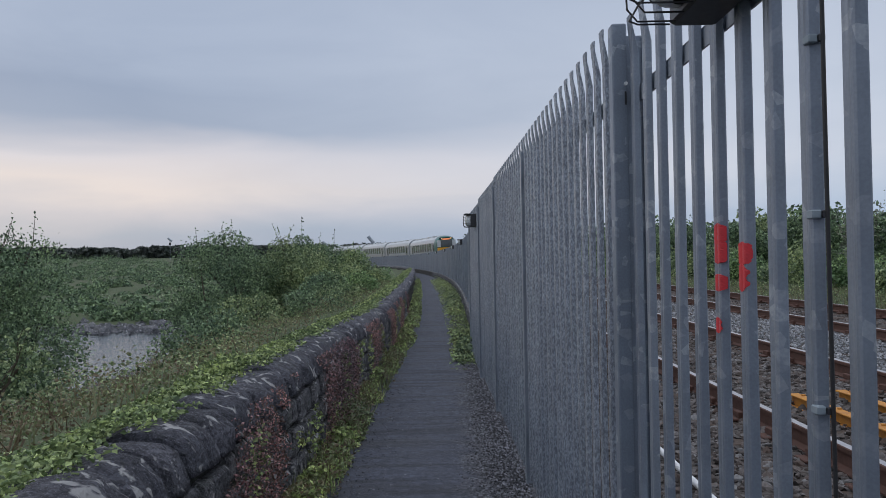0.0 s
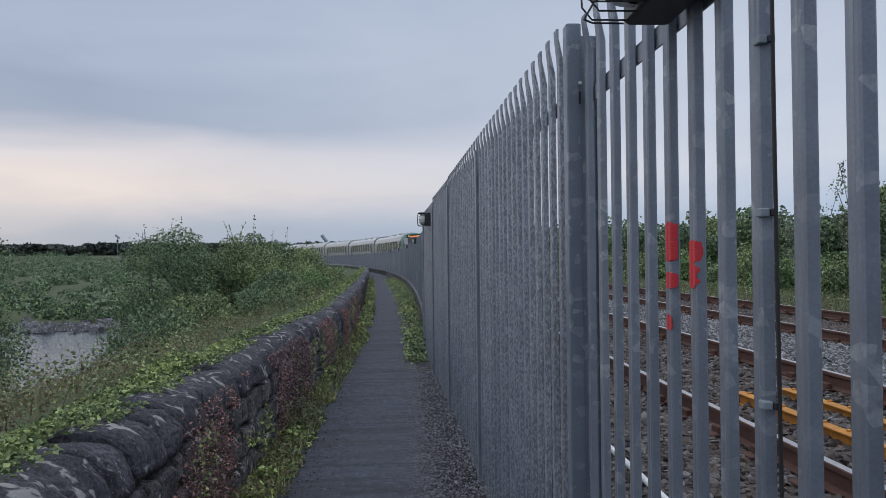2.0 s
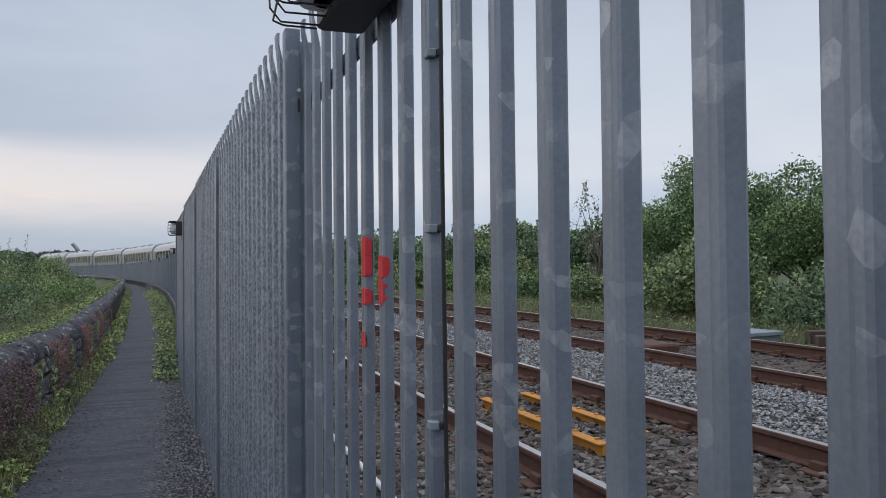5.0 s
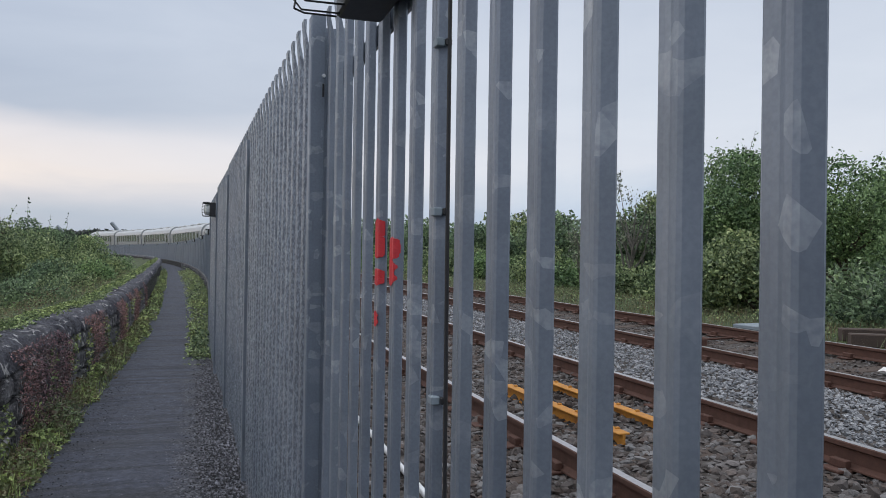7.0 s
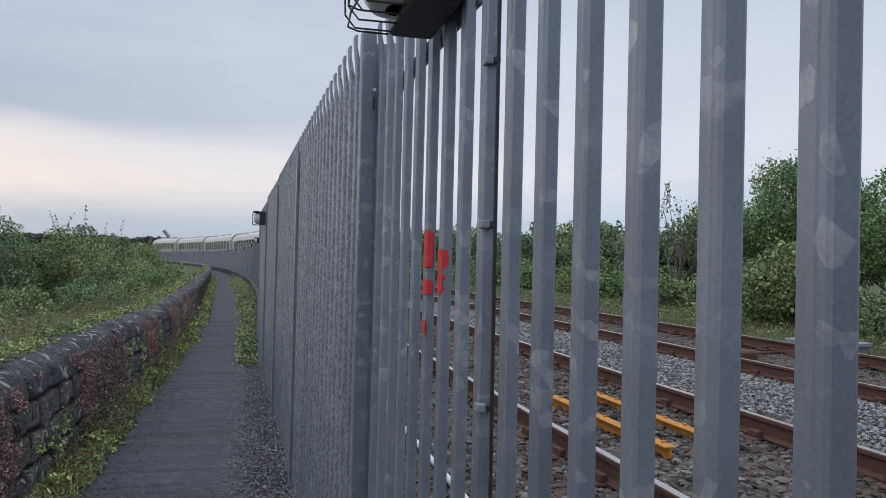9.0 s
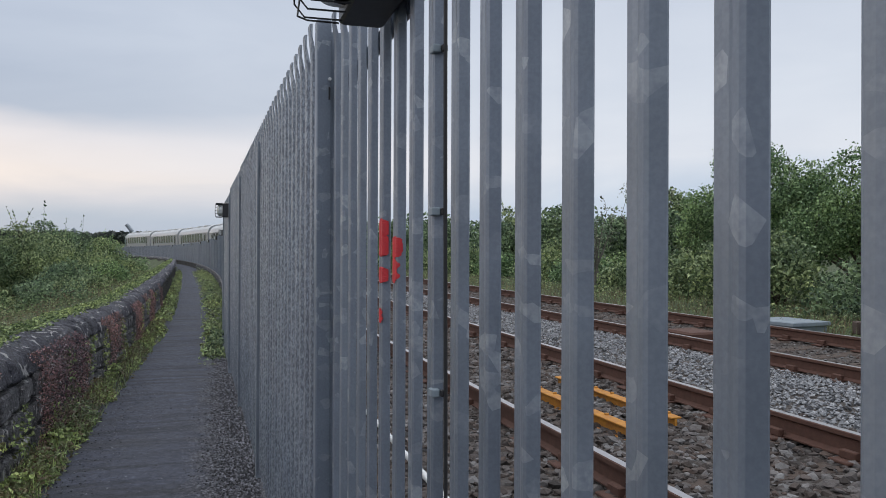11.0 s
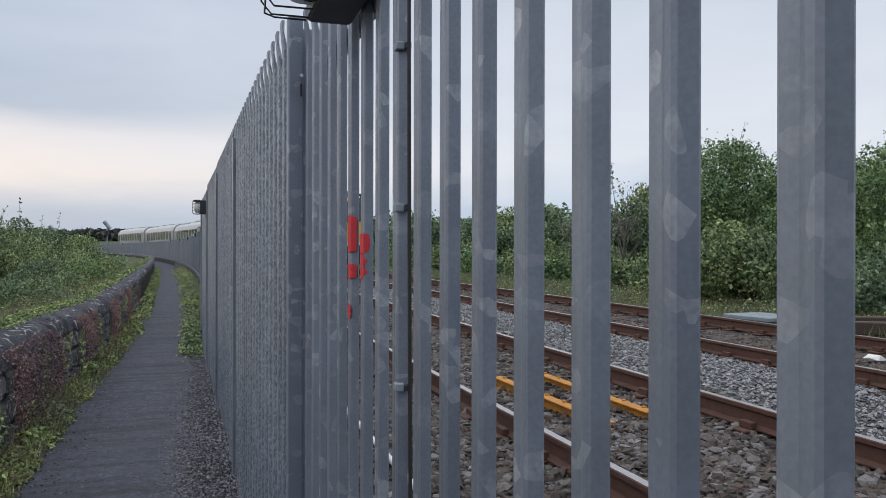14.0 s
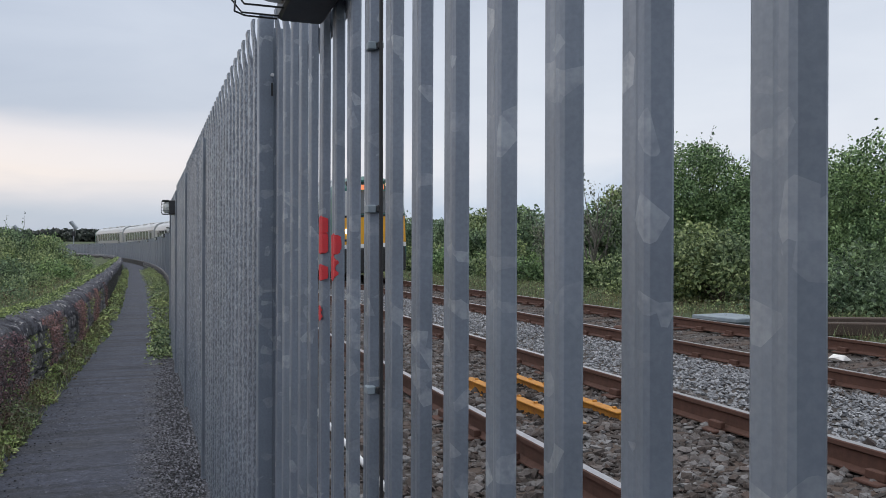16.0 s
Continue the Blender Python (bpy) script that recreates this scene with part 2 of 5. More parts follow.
BALLAST_DARK = pebble_material("dark_ballast_stones", [(0.020, 0.016, 0.015), (0.060, 0.046, 0.040), (0.100, 0.092, 0.092), (0.040, 0.028, 0.023), (0.19, 0.19, 0.195), (0.075, 0.050, 0.040), (0.13, 0.128, 0.13)])
BALLAST_PALE = pebble_material("fresh_grey_ballast_stones", [(0.09, 0.095, 0.105), (0.20, 0.21, 0.23), (0.36, 0.37, 0.39), (0.15, 0.16, 0.175), (0.26, 0.27, 0.29)])
GRIT = pebble_material("path_grit", [(0.016, 0.017, 0.022), (0.055, 0.058, 0.072), (0.24, 0.245, 0.28), (0.035, 0.034, 0.038), (0.022, 0.022, 0.027)])


def ground_material():
    """Ballast, grass and soil by where they lie on the plan."""
    m, k = material("ground_cover")
    v = place(k)
    xyz = k.add("ShaderNodeSeparateXYZ", ins={0: v}).outputs
    n = k.noise(0.35, 6, 0.65, v)
    f = k.noise(9, 4, 0.7, v)
    grass = k.mix(n, (0.035, 0.058, 0.024), (0.085, 0.11, 0.045))
    grass = k.mix(k.math("MULTIPLY", f, 0.6), grass, (0.03, 0.05, 0.018))
    far = k.noise(0.02, 5, 0.6, v)
    grass = k.mix(k.ramp(far, [(0.42, (0, 0, 0)), (0.6, (0.8, 0.8, 0.8))]), grass, (0.06, 0.075, 0.035))
    finish(k, grass, 0.95, 0, k.math("ADD", n, f), 0.6, 0.08)
    return m


def ballast_bed_material():
    m, k = material("ballast_bed")
    v = place(k)
    vor = k.add("ShaderNodeTexVoronoi", ins={"Scale": 17.0, "Vector": v})
    cells = k.add("ShaderNodeSeparateColor", ins={0: vor.outputs["Color"]}).outputs[0]
    col = k.ramp(cells, [(0, (0.012, 0.011, 0.010)), (0.5, (0.040, 0.036, 0.034)), (1, (0.10, 0.098, 0.098))])
    col = k.mix(k.math("MULTIPLY", k.noise(0.8, 4, 0.6, v), 0.6), col, (0.075, 0.055, 0.045))
    finish(k, col, 0.9, 0, k.math("MULTIPLY", vor.outputs["Distance"], -1.0), 0.9, 0.04)
    return m


def asphalt_material():
    m, k = material("worn_asphalt")
    v = place(k)
    n = k.noise(1.3, 6, 0.65, v)
    grit = k.noise(85, 3, 0.7, v)
    specks = k.ramp(k.noise(160, 2, 0.5, v), [(0.60, (0, 0, 0)), (0.72, (1, 1, 1))])
    col = k.mix(k.ramp(n, [(0.35, (0, 0, 0)), (0.7, (1, 1, 1))]), (0.030, 0.036, 0.056), (0.060, 0.069, 0.100))
    bands = k.noise(2.2, 4, 0.6, k.mapped((0.22, 2.4, 1), v))
    col = k.mix(k.math("MULTIPLY", k.ramp(bands, [(0.50, (0, 0, 0)), (0.60, (1, 1, 1))]), 0.75), col, (0.018, 0.020, 0.028))
    crack = k.add("ShaderNodeTexVoronoi", ins={"Scale": 0.9, "Vector": k.add("ShaderNodeVectorMath", op="ADD", ins={0: v, 1: k.add("ShaderNodeTexNoise", ins={"Scale": 3.0, "Vector": v}).outputs["Color"]}).outputs[0]})
    crack.feature = "DISTANCE_TO_EDGE"
    line = k.ramp(crack.outputs["Distance"], [(0.0, (1, 1, 1)), (0.012, (0, 0, 0))])
    col = k.mix(k.math("MULTIPLY", line, 0.5), col, (0.025, 0.026, 0.03))
    coarse = k.ramp(k.noise(32, 4, 0.75, v), [(0.40, (0.72, 0.73, 0.76)), (0.60, (1.24, 1.24, 1.24))])
    col = k.mix(1.0, col, coarse, "MULTIPLY")
    blots = k.ramp(k.noise(11, 5, 0.75, v, 0.6), [(0.40, (0.62, 0.63, 0.66)), (0.52, (1, 1, 1)), (0.66, (1.32, 1.32, 1.3))])
    col = k.mix(1.0, col, blots, "MULTIPLY")
    col = k.mix(k.math("MULTIPLY", specks, 0.35), col, (0.34, 0.34, 0.37))
    # gravelly broken edge towards the fence
    xs = k.add("ShaderNodeSeparateXYZ", ins={0: v}).outputs[0]
    edge = k.math("ADD", xs, k.math("MULTIPLY", k.math("SUBTRACT", k.noise(2.5, 5, 0.7, v), 0.5), 0.9))
    loose = k.add("ShaderNodeMapRange", ins={0: edge, 1: -0.62, 2: -0.42, 3: 0.0, 4: 1.0}).outputs[0]
    cells = k.add("ShaderNodeTexVoronoi", ins={"Scale": 75.0, "Vector": v})
    chips = k.ramp(k.add("ShaderNodeSeparateColor", ins={0: cells.outputs["Color"]}).outputs[0], [(0, (0.010, 0.011, 0.015)), (0.6, (0.036, 0.038, 0.048)), (1, (0.17, 0.172, 0.20))])
    col = k.mix(k.math("MULTIPLY", loose, 0.9), col, chips)
    rough = k.add("ShaderNodeMapRange", ins={0: n, 1: 0.3, 2: 0.7, 3: 0.7, 4: 0.92}).outputs[0]
    finish(k, col, rough, 0, k.math("SUBTRACT", k.math("ADD", grit, k.math("MULTIPLY", n, 3.0)), line), 0.45, 0.008)
    return m


GROUND, BED, ASPHALT = ground_material(), ballast_bed_material(), asphalt_material()


def water_material():
    m, k = material("river_water")
    v = place(k)
    w = k.math("ADD", k.noise(0.9, 5, 0.6, k.mapped((0.35, 1.2, 1), v)), k.math("MULTIPLY", k.noise(3.5, 3, 0.6, k.mapped((0.5, 1.3, 1), v)), 0.4))
    finish(k, (0.10, 0.115, 0.12), 0.06, 0, w, 0.45, 0.22, 0.8)
    return m


WATER = water_material()


def paint(name, colour, rough=0.35, metal=0.0):
    m, k = material(name)
    v = coords(k)
    dirt = k.noise(1.5, 6, 0.65, k.mapped((0.4, 1, 2), v))
    col = k.mix(k.math("MULTIPLY", k.ramp(dirt, [(0.45, (0, 0, 0)), (0.8, (1, 1, 1))]), 0.4), colour, tuple(c * 0.55 for c in colour))
    finish(k, col, rough, metal, dirt, 0.05, 0.01)
    return m


SILVER = paint("silver_car_paint", (0.42, 0.44, 0.46), 0.35, 0.4)
ROOFGREY = paint("pale_roof_paint", (0.5, 0.52, 0.54), 0.4)
GREENPAINT = paint("dark_green_paint", (0.03, 0.13, 0.12), 0.35)
DOORGREY = paint("grey_door_paint", (0.16, 0.17, 0.18), 0.4)
YELLOWPAINT = paint("warning_yellow_paint", (0.72, 0.36, 0.02), 0.4)
WHITEPAINT = paint("white_band_paint", (0.72, 0.73, 0.74), 0.4)
DARKPLASTIC = paint("black_bumper", (0.015, 0.016, 0.018), 0.6)


def glass_dark():
    m, k = material("tinted_window_glass")
    n = k.noise(0.8, 3, 0.5, coords(k))
    finish(k, k.mix(n, (0.03, 0.034, 0.038), (0.11, 0.115, 0.12)), 0.06, 0, None, spec=0.9)
    return m


def emitter(name, colour, power):
    m, k = material(name)
    p = k.add("ShaderNodeEmission", ins={0: (*colour, 1), 1: power})
    k.add("ShaderNodeOutputMaterial", ins={0: p.outputs[0]})
    return m


def pane_glass():
    m, k = material("reflective_coach_glass")
    n = k.noise(0.8, 3, 0.5, coords(k))
    finish(k, k.mix(n, (0.30, 0.31, 0.33), (0.46, 0.47, 0.48)), 0.07, 0.75, None, spec=0.9)
    return m


PANE = pane_glass()
GLASS = glass_dark()
HEADLIGHT = emitter("headlight_glow", (1.0, 0.95, 0.85), 6)
AMBER = emitter("amber_display_glow", (1.0, 0.34, 0.16), 0.9)
WARM = emitter("warm_marker_glow", (1.0, 0.75, 0.40), 1.4)


def lens_glass():
    m, k = material("frosted_lamp_glass")
    finish(k, (0.62, 0.65, 0.66), 0.25, 0, k.noise(60, 2, 0.5, coords(k)), 0.3, 0.003, 0.6)
    return m


FROST = lens_glass()

# ---------------------------------------------------------------- building helpers


class Shape:
    """Collects vertices and faces of one mesh."""

    def __init__(self):
        self.v, self.f, self.m = [], [], []

    def put(self, verts, faces, mat=0):
        o = len(self.v)
        self.v += [tuple(p) for p in verts]
        self.f += [tuple(i + o for i in f) for f in faces]
        self.m += [mat] * len(faces)
        return self

    def box(self, x0, y0, z0, x1, y1, z1, mat=0, bevel=0.0):
        if bevel <= 0:
            v = [(x, y, z) for z in (z0, z1) for y in (y0, y1) for x in (x0, x1)]
            return self.put(v, [(0, 2, 3, 1), (4, 5, 7, 6), (0, 1, 5, 4), (2, 6, 7, 3), (0, 4, 6, 2), (1, 3, 7, 5)], mat)
        b = bevel
        ring = [(x0 + b, y0), (x1 - b, y0), (x1, y0 + b), (x1, y1 - b), (x1 - b, y1), (x0 + b, y1), (x0, y1 - b), (x0, y0 + b)]
        cx, cy = (x0 + x1) / 2, (y0 + y1) / 2
        inner = [(cx + (x - cx) * (1 - 2 * b / (x1 - x0)), cy + (y - cy) * (1 - 2 * b / (y1 - y0))) for x, y in ring]
        v = [(*p, z0) for p in inner] + [(*p, z0 + b) for p in ring] + [(*p, z1 - b) for p in ring] + [(*p, z1) for p in inner]
        f = [tuple(range(7, -1, -1)), tuple(range(24, 32))]
        for r in range(3):
            f += [(r * 8 + i, r * 8 + (i + 1) % 8, r * 8 + 8 + (i + 1) % 8, r * 8 + 8 + i) for i in range(8)]
        return self.put(v, f, mat)

    def tube(self, points, radius, sides=6, mat=0, taper=None):
        """A round bar along points."""
        pts = [Vector(p) for p in points]
        rows = []
        for i, p in enumerate(pts):
            d = (pts[min(i + 1, len(pts) - 1)] - pts[max(i - 1, 0)]).normalized()
            a = d.orthogonal().normalized() if i == 0 else (rows_a - d * rows_a.dot(d)).normalized()
            rows_a, b = a, d.cross(a)
            r = radius if taper is None else radius + (taper - radius) * i / max(1, len(pts) - 1)
            rows.append([p + (a * math.cos(t) + b * math.sin(t)) * r for t in (2 * math.pi * j / sides for j in range(sides))])
        v = [q for row in rows for q in row]
        f = [(i * sides + j, i * sides + (j + 1) % sides, (i + 1) * sides + (j + 1) % sides, (i + 1) * sides + j) for i in range(len(pts) - 1) for j in range(sides)]
        f += [tuple(range(sides - 1, -1, -1)), tuple(range((len(pts) - 1) * sides, len(pts) * sides))]
        return self.put(v, f, mat)

    def sweep(self, sections, mat=0, closed=True, caps=True):
        """Skins a row of equal outlines."""
        n = len(sections[0])
        v = [p for s in sections for p in s]
        last = n if closed else n - 1
        f = [(i * n + j, i * n + (j + 1) % n, (i + 1) * n + (j + 1) % n, (i + 1) * n + j) for i in range(len(sections) - 1) for j in range(last)]
        if caps and closed:
            f += [tuple(range(n - 1, -1, -1)), tuple(range((len(sections) - 1) * n, len(sections) * n))]
        return self.put(v, f, mat)

    def mesh(self, name, mats, smooth=False):
        me = bpy.data.meshes.new(name)
        me.from_pydata(self.v, [], self.f)
        for m in mats if isinstance(mats, (list, tuple)) else [mats]:
            me.materials.append(m)
        if any(self.m):
            me.polygons.foreach_set("material_index", self.m)
        if smooth:
            me.polygons.foreach_set("use_smooth", [True] * len(me.polygons))
        me.update()
        return me


def part(name, shape, mats, parent=None, label="", smooth=False):
    me = shape if isinstance(shape, bpy.types.Mesh) else shape.mesh(name, mats, smooth)
    ob = new(name, me)
    if parent is not None:
        ob.parent = parent
    return tagged(ob, label)


def thing(name, label, category, group="", kind="", at=None):
    ob = new(name)
    ob.empty_display_size = 0.2
    if at is not None:
        ob.matrix_basis = at
    return tagged(ob, label, category, group, kind)


BEND, RADIUS = 13.0, 512.0


DRIFT = [0.0]
for metre in range(1, 401):
    # the footpath starts to turn later than the railway and then keeps beside it
    slope = min(max(0.0, metre - 13) / 512, 0.0178 + 0.00044 * max(0.0, metre - 22)) if metre < 96 else max(0.0, 0.0504 * (1 - (metre - 96) / 22))
    DRIFT.append(DRIFT[-1] + slope)


def drift(s):
    """How far fence, footpath and wall come nearer to the tracks."""
    return np.interp(s, range(401), DRIFT)


BOW = [(13, 0.0), (22, -0.18), (30, -0.40), (45, -0.60), (60, -0.52), (80, -0.12), (100, 0.0)]


def bow(s):
    """The footpath and its wall swing a little away from the fence and back."""
    return np.interp(s, [p[0] for p in BOW], [p[1] for p in BOW])


def line_off(off, s):
    """Offset from the railway's curve: the path's side moves over, the ballast ends at the fence."""
    d = drift(s)
    return np.where(off <= 0.12, off + d + bow(s) * np.clip((-0.25 - off) / 0.45, 0, 1), np.maximum(off, d + 0.08 + 0.03 * off))


def along(s, off):
    """A point of the line that keeps off metres right of the fence's line, and the heading there in degrees."""
    if s <= BEND:
        return off, s, 0.0
    a = (s - BEND) / RADIUS
    veer = math.degrees(math.atan(float(drift(s + 0.5) - drift(s - 0.5)))) if off <= 0.12 else 0.0
    off = float(line_off(off, s))
    return -RADIUS + (RADIUS + off) * math.cos(a), BEND + (RADIUS + off) * math.sin(a), math.degrees(a) - veer


def at_line(s, off, z=0.0, turn=0.0):
    x, y, h = along(s, off)
    return pose(x, y, z, 0, 0, h + turn)


DIP = [(4, 0.0), (6.9, -0.02), (9.6, -0.07), (12.4, -0.12), (20, -0.10), (40, -0.05), (150, -0.04), (330, 0.1)]


def dip(s):
    """The footpath sinks a little and climbs again, and fence and wall with it."""
    return np.interp(s, [p[0] for p in DIP], [p[1] for p in DIP])


def rise(s):
    """The railway climbs gently away along the curve."""
    return 0.006 * max(0.0, s - 25.0)


def strip(offs_z, s0, s1, step, climbs=False):
    """A sheet along the line through cross-section points (off, z)."""
    sh = Shape()
    n = max(2, int((s1 - s0) / step) + 1)
    rows = []
    for i in range(n):
        s = s0 + (s1 - s0) * i / (n - 1)
        rows.append([(*along(s, o)[:2], z + ((rise(s) if 0.5 < o < 9.5 else 0.0) if climbs else float(dip(s)))) for o, z in offs_z])
    return sh.sweep(rows, closed=False)


def polar(x, y):
    """(off, s) of a plan point."""
    if y <= BEND:
        return x, y
    a = math.atan2(y - BEND, x + RADIUS)
    return math.hypot(x + RADIUS, y - BEND) - RADIUS, BEND + RADIUS * a


def curve_through(points, x):
    xs, ys = zip(*points)
    return float(np.interp(x, xs, ys))


def step01(t):
    t = min(1.0, max(0.0, t))
    return t * t * (3 - 2 * t)


BED_PROFILE = [(0.04, -0.5), (0.10, 0.0), (0.5, 0.05), (1.0, 0.10), (1.5, 0.12), (1.93, 0.15), (3.6, 0.235), (4.2, 0.27), (5.4, 0.26), (6.1, 0.21), (7.77, 0.29), (8.5, 0.27), (9.3, 0.16), (10.5, 0.0), (11.2, -0.25)]
SLOPE = [(0, 0.5), (1.3, 0.4), (2.6, 0.0), (4.5, -0.8), (8, -2.0), (11, -3.2), (14, -4.4)]
WATER_Z = -3.6


def ground_z(x, y):
    off, s = polar(x, y)
    wave = 0.25 * noise.noise((x * 0.12, y * 0.12, 0)) + 0.08 * noise.noise((x * 0.6, y * 0.6, 3))
    beside = off - float(drift(s))
    if beside < -0.7:
        beside -= float(bow(s))
    if beside > -2.2:
        if off < 9.4:
            return -0.6
        z = curve_through([(9.4, -0.6), (10.6, -0.10), (11.2, -0.02), (14, 0.05), (30, 0.3), (80, 1.5), (400, 5), (1500, 8), (5000, 8)], off)
        dist = math.hypot(x, y)
        away = step01((s - 170) / 90)
        land = curve_through([(0, -3.0), (130, -1.0), (260, 1.0), (420, 5.0), (900, 9.0), (5000, 9.0)], dist)
        return z + (max(z, land) - z) * away + wave * step01((off - 11) / 6) * 0.6
    u = -2.25 - beside
    if u < 0:
        return -0.6
    bank = step01((y - (63 + 0.10 * (x + 20) + 3 * noise.noise((x * 0.08, 2, 0)))) / 4)
    bank = max(bank, step01((-x - 190) / 30))
    dist = math.hypot(x, y)
    land = curve_through([(0, -3.0), (70, -3.0), (130, -1.6), (260, 1.0), (420, 5.0), (900, 9.0), (5000, 9.0)], dist)
    low = -4.4 + (land + 4.4) * bank
    return max(curve_through(SLOPE, u) + wave * step01(u / 3), low + wave * bank * 2.0)


def build_ground():
    xs = [-4000, -2000, -1000, -600, -420, -320, -250, -200, -160, -130, -105, -85, -72] + [-64 + 1.6 * i for i in range(60)] + [32 + 4 * i for i in range(8)] + [70, 90, 120, 170, 250, 400, 700, 1200, 2200, 4000]
    xs = sorted(set(xs))
    ys = [-3000, -1000, -400, -150, -80, -50, -35] + [-25 + 2 * i for i in range(85)] + [150, 160, 172, 186, 205, 230, 260, 300, 350, 420, 520, 700, 1000, 1800, 4000]
    verts = [(x, y, ground_z(x, y)) for y in ys for x in xs]
    n = len(xs)
    faces = [(j * n + i, j * n + i + 1, (j + 1) * n + i + 1, (j + 1) * n + i) for j in range(len(ys) - 1) for i in range(n - 1)]
    tagged(part("ground", Shape().put(verts, faces), GROUND, smooth=True), "rough grassy ground sloping to a river", "ground", kind="structure")
    w = Shape().put([(-230, -200, WATER_Z), (-8, -200, WATER_Z), (-8, 90, WATER_Z), (-230, 90, WATER_Z)], [(0, 1, 2, 3)])
    tagged(part("water", w, WATER), "rippled grey river water below the embankment", "river", kind="structure")
    bed = strip(BED_PROFILE, -14, 330, 1.5, True)
    tagged(part("ballast_bed", bed, BED, smooth=True), "brown and grey stone ballast bed under the tracks", "ballast", kind="structure")
    walkway = strip([(-1.78, -0.02), (-1.6, 0.0), (-1.2, 0.012), (-0.7, 0.014), (-0.3, 0.004), (0.06, -0.01)], -14, 330, 1.0)
    tagged(part("pavement", walkway, ASPHALT, smooth=True), "narrow worn dark asphalt footpath with gritty edges", "footpath", kind="structure")


build_ground()

# ---------------------------------------------------------------- fence
PITCH = 2.75 / 17
PROFILE = [(0.018, -0.0295), (0.011, -0.0255), (0.003, -0.0215), (0.0, -0.0175), (0.0006, -0.007), (0.0026, 0.0), (0.0006, 0.007), (0.0, 0.0175), (0.003, 0.0215), (0.011, 0.0255), (0.018, 0.0295)]


def pale_front(y):
    return float(np.interp(y, [p[1] for p in PROFILE], [p[0] for p in PROFILE]))


POINTS = [(0.0, 1.0), (0.0072, 0.52), (0.0118, 0.0), (0.0165, 0.5), (0.0215, 0.94), (0.0255, 0.45), (0.0295, 0.0)]


def pale_mesh(z0, top, mat):
    """A W-section pale whose head is cut into three splayed points."""
    cols = sorted({sign * y for y, _ in POINTS for sign in (-1, 1)})
    rows = []
    for level, z in ((0, z0), (0, top - 0.13), (1, 0), (2, 0)):
        ring = []
        for depth, squeeze, order in ((0.0, 1.0, cols), (0.003, 0.95, cols[::-1])):
            for y in order:
                t = float(np.interp(abs(y), [p[0] for p in POINTS], [p[1] for p in POINTS])) * level / 2
                side = min(1.0, abs(y) / 0.0215)
                lean = (0.004 - 0.016 * side) * t * t
                ring.append((pale_front(y) * (1 - 0.6 * t) + depth * (1 - 0.7 * t) + lean, y * squeeze * (1 + 0.25 * side * t), z if level == 0 else top - 0.13 + 0.15 * t))
        rows.append(ring)
    return Shape().sweep(rows).mesh("pale", mat, False)


def post_mesh(z0, top, x0, x1, wide):
    """Rolled steel I section."""
    w, t = wide / 2, 0.009
    ring = [(x0, -w), (x0 + t, -w), (x0 + t, -t / 2), (x1 - t, -t / 2), (x1 - t, -w), (x1, -w), (x1, w), (x1 - t, w), (x1 - t, t / 2), (x0 + t, t / 2), (x0 + t, w), (x0, w)]
    sh = Shape().sweep([[(x, y, z) for x, y in ring] for z in (z0, top)])
    return sh.mesh("post", ZINC_POST)


def angle_rail(z, length):
    sh = Shape().box(0.026, 0.0, z - 0.028, 0.032, length, z + 0.028).box(0.026, 0.0, z + 0.022, 0.075, length, z + 0.028)
    return sh.mesh("rail", ZINC_POST)


PALE, PALE_OLD, PALE_SHORT = pale_mesh(0.04, 2.44, ZINC), pale_mesh(0.04, 2.44, ZINC_OLD), pale_mesh(0.50, 2.41, ZINC_OLD)
POST, POST_SHORT = post_mesh(-0.1, 2.36, -0.020, 0.085, 0.062), post_mesh(0.40, 2.38, -0.050, 0.085, 0.062)
BOLT = Shape().tube([(-0.008, 0, 0), (0.0, 0, 0)], 0.009, 6).mesh("bolt", ZINC_POST)


def fence_panel(pale, post, rails, length=2.75):
    ob = thing("palisade_fence", "galvanised grey steel palisade fence bay with pointed pales", "fence", "palisade fence bays")
    for i in range(17):
        p = part("pale", pale, None, ob)
        p.location = (0, (i + 0.5) * length / 17, 0)
    for z in rails:
        part("rail", angle_rail(z, length), None, ob, "galvanised angle rail behind the pales")
    part("post", post, None, ob, "galvanised I-section post").location = (0, length, 0)
    return ob


near = fence_panel(PALE, POST, (2.175, 0.35))
near.matrix_basis = pose(0, -1.375 - 2.75, 0)
NEAR_LAST = copy_thing(near, pose(0, -1.375, 0))
# the tall end post where the fence turns
for child in NEAR_LAST.children:
    if child.name.startswith("post"):
        child.data = Shape().box(-0.058, -0.034, -0.1, -0.004, 0.034, 2.44, 0, 0.004).box(-0.004, -0.012, -0.1, 0.055, 0.012, 2.40).box(0.055, -0.034, -0.1, 0.064, 0.034, 2.40).mesh("post", ZINC)
        child.location = (0, 2.80, 0)
    if child.name.startswith("pale") and child.location.y < 6 * PITCH:
        child.location.y += (0.025, 0.025, 0.024, 0.011, 0.008, 0.004)[int(child.location.y / PITCH)]
    elif child.name.startswith("pale") and child.location.y > 11 * PITCH:
        child.location.y += 0.008 * (child.location.y / PITCH - 10.5)
copy_thing(near, pose(0, -1.375 - 5.5, 0))

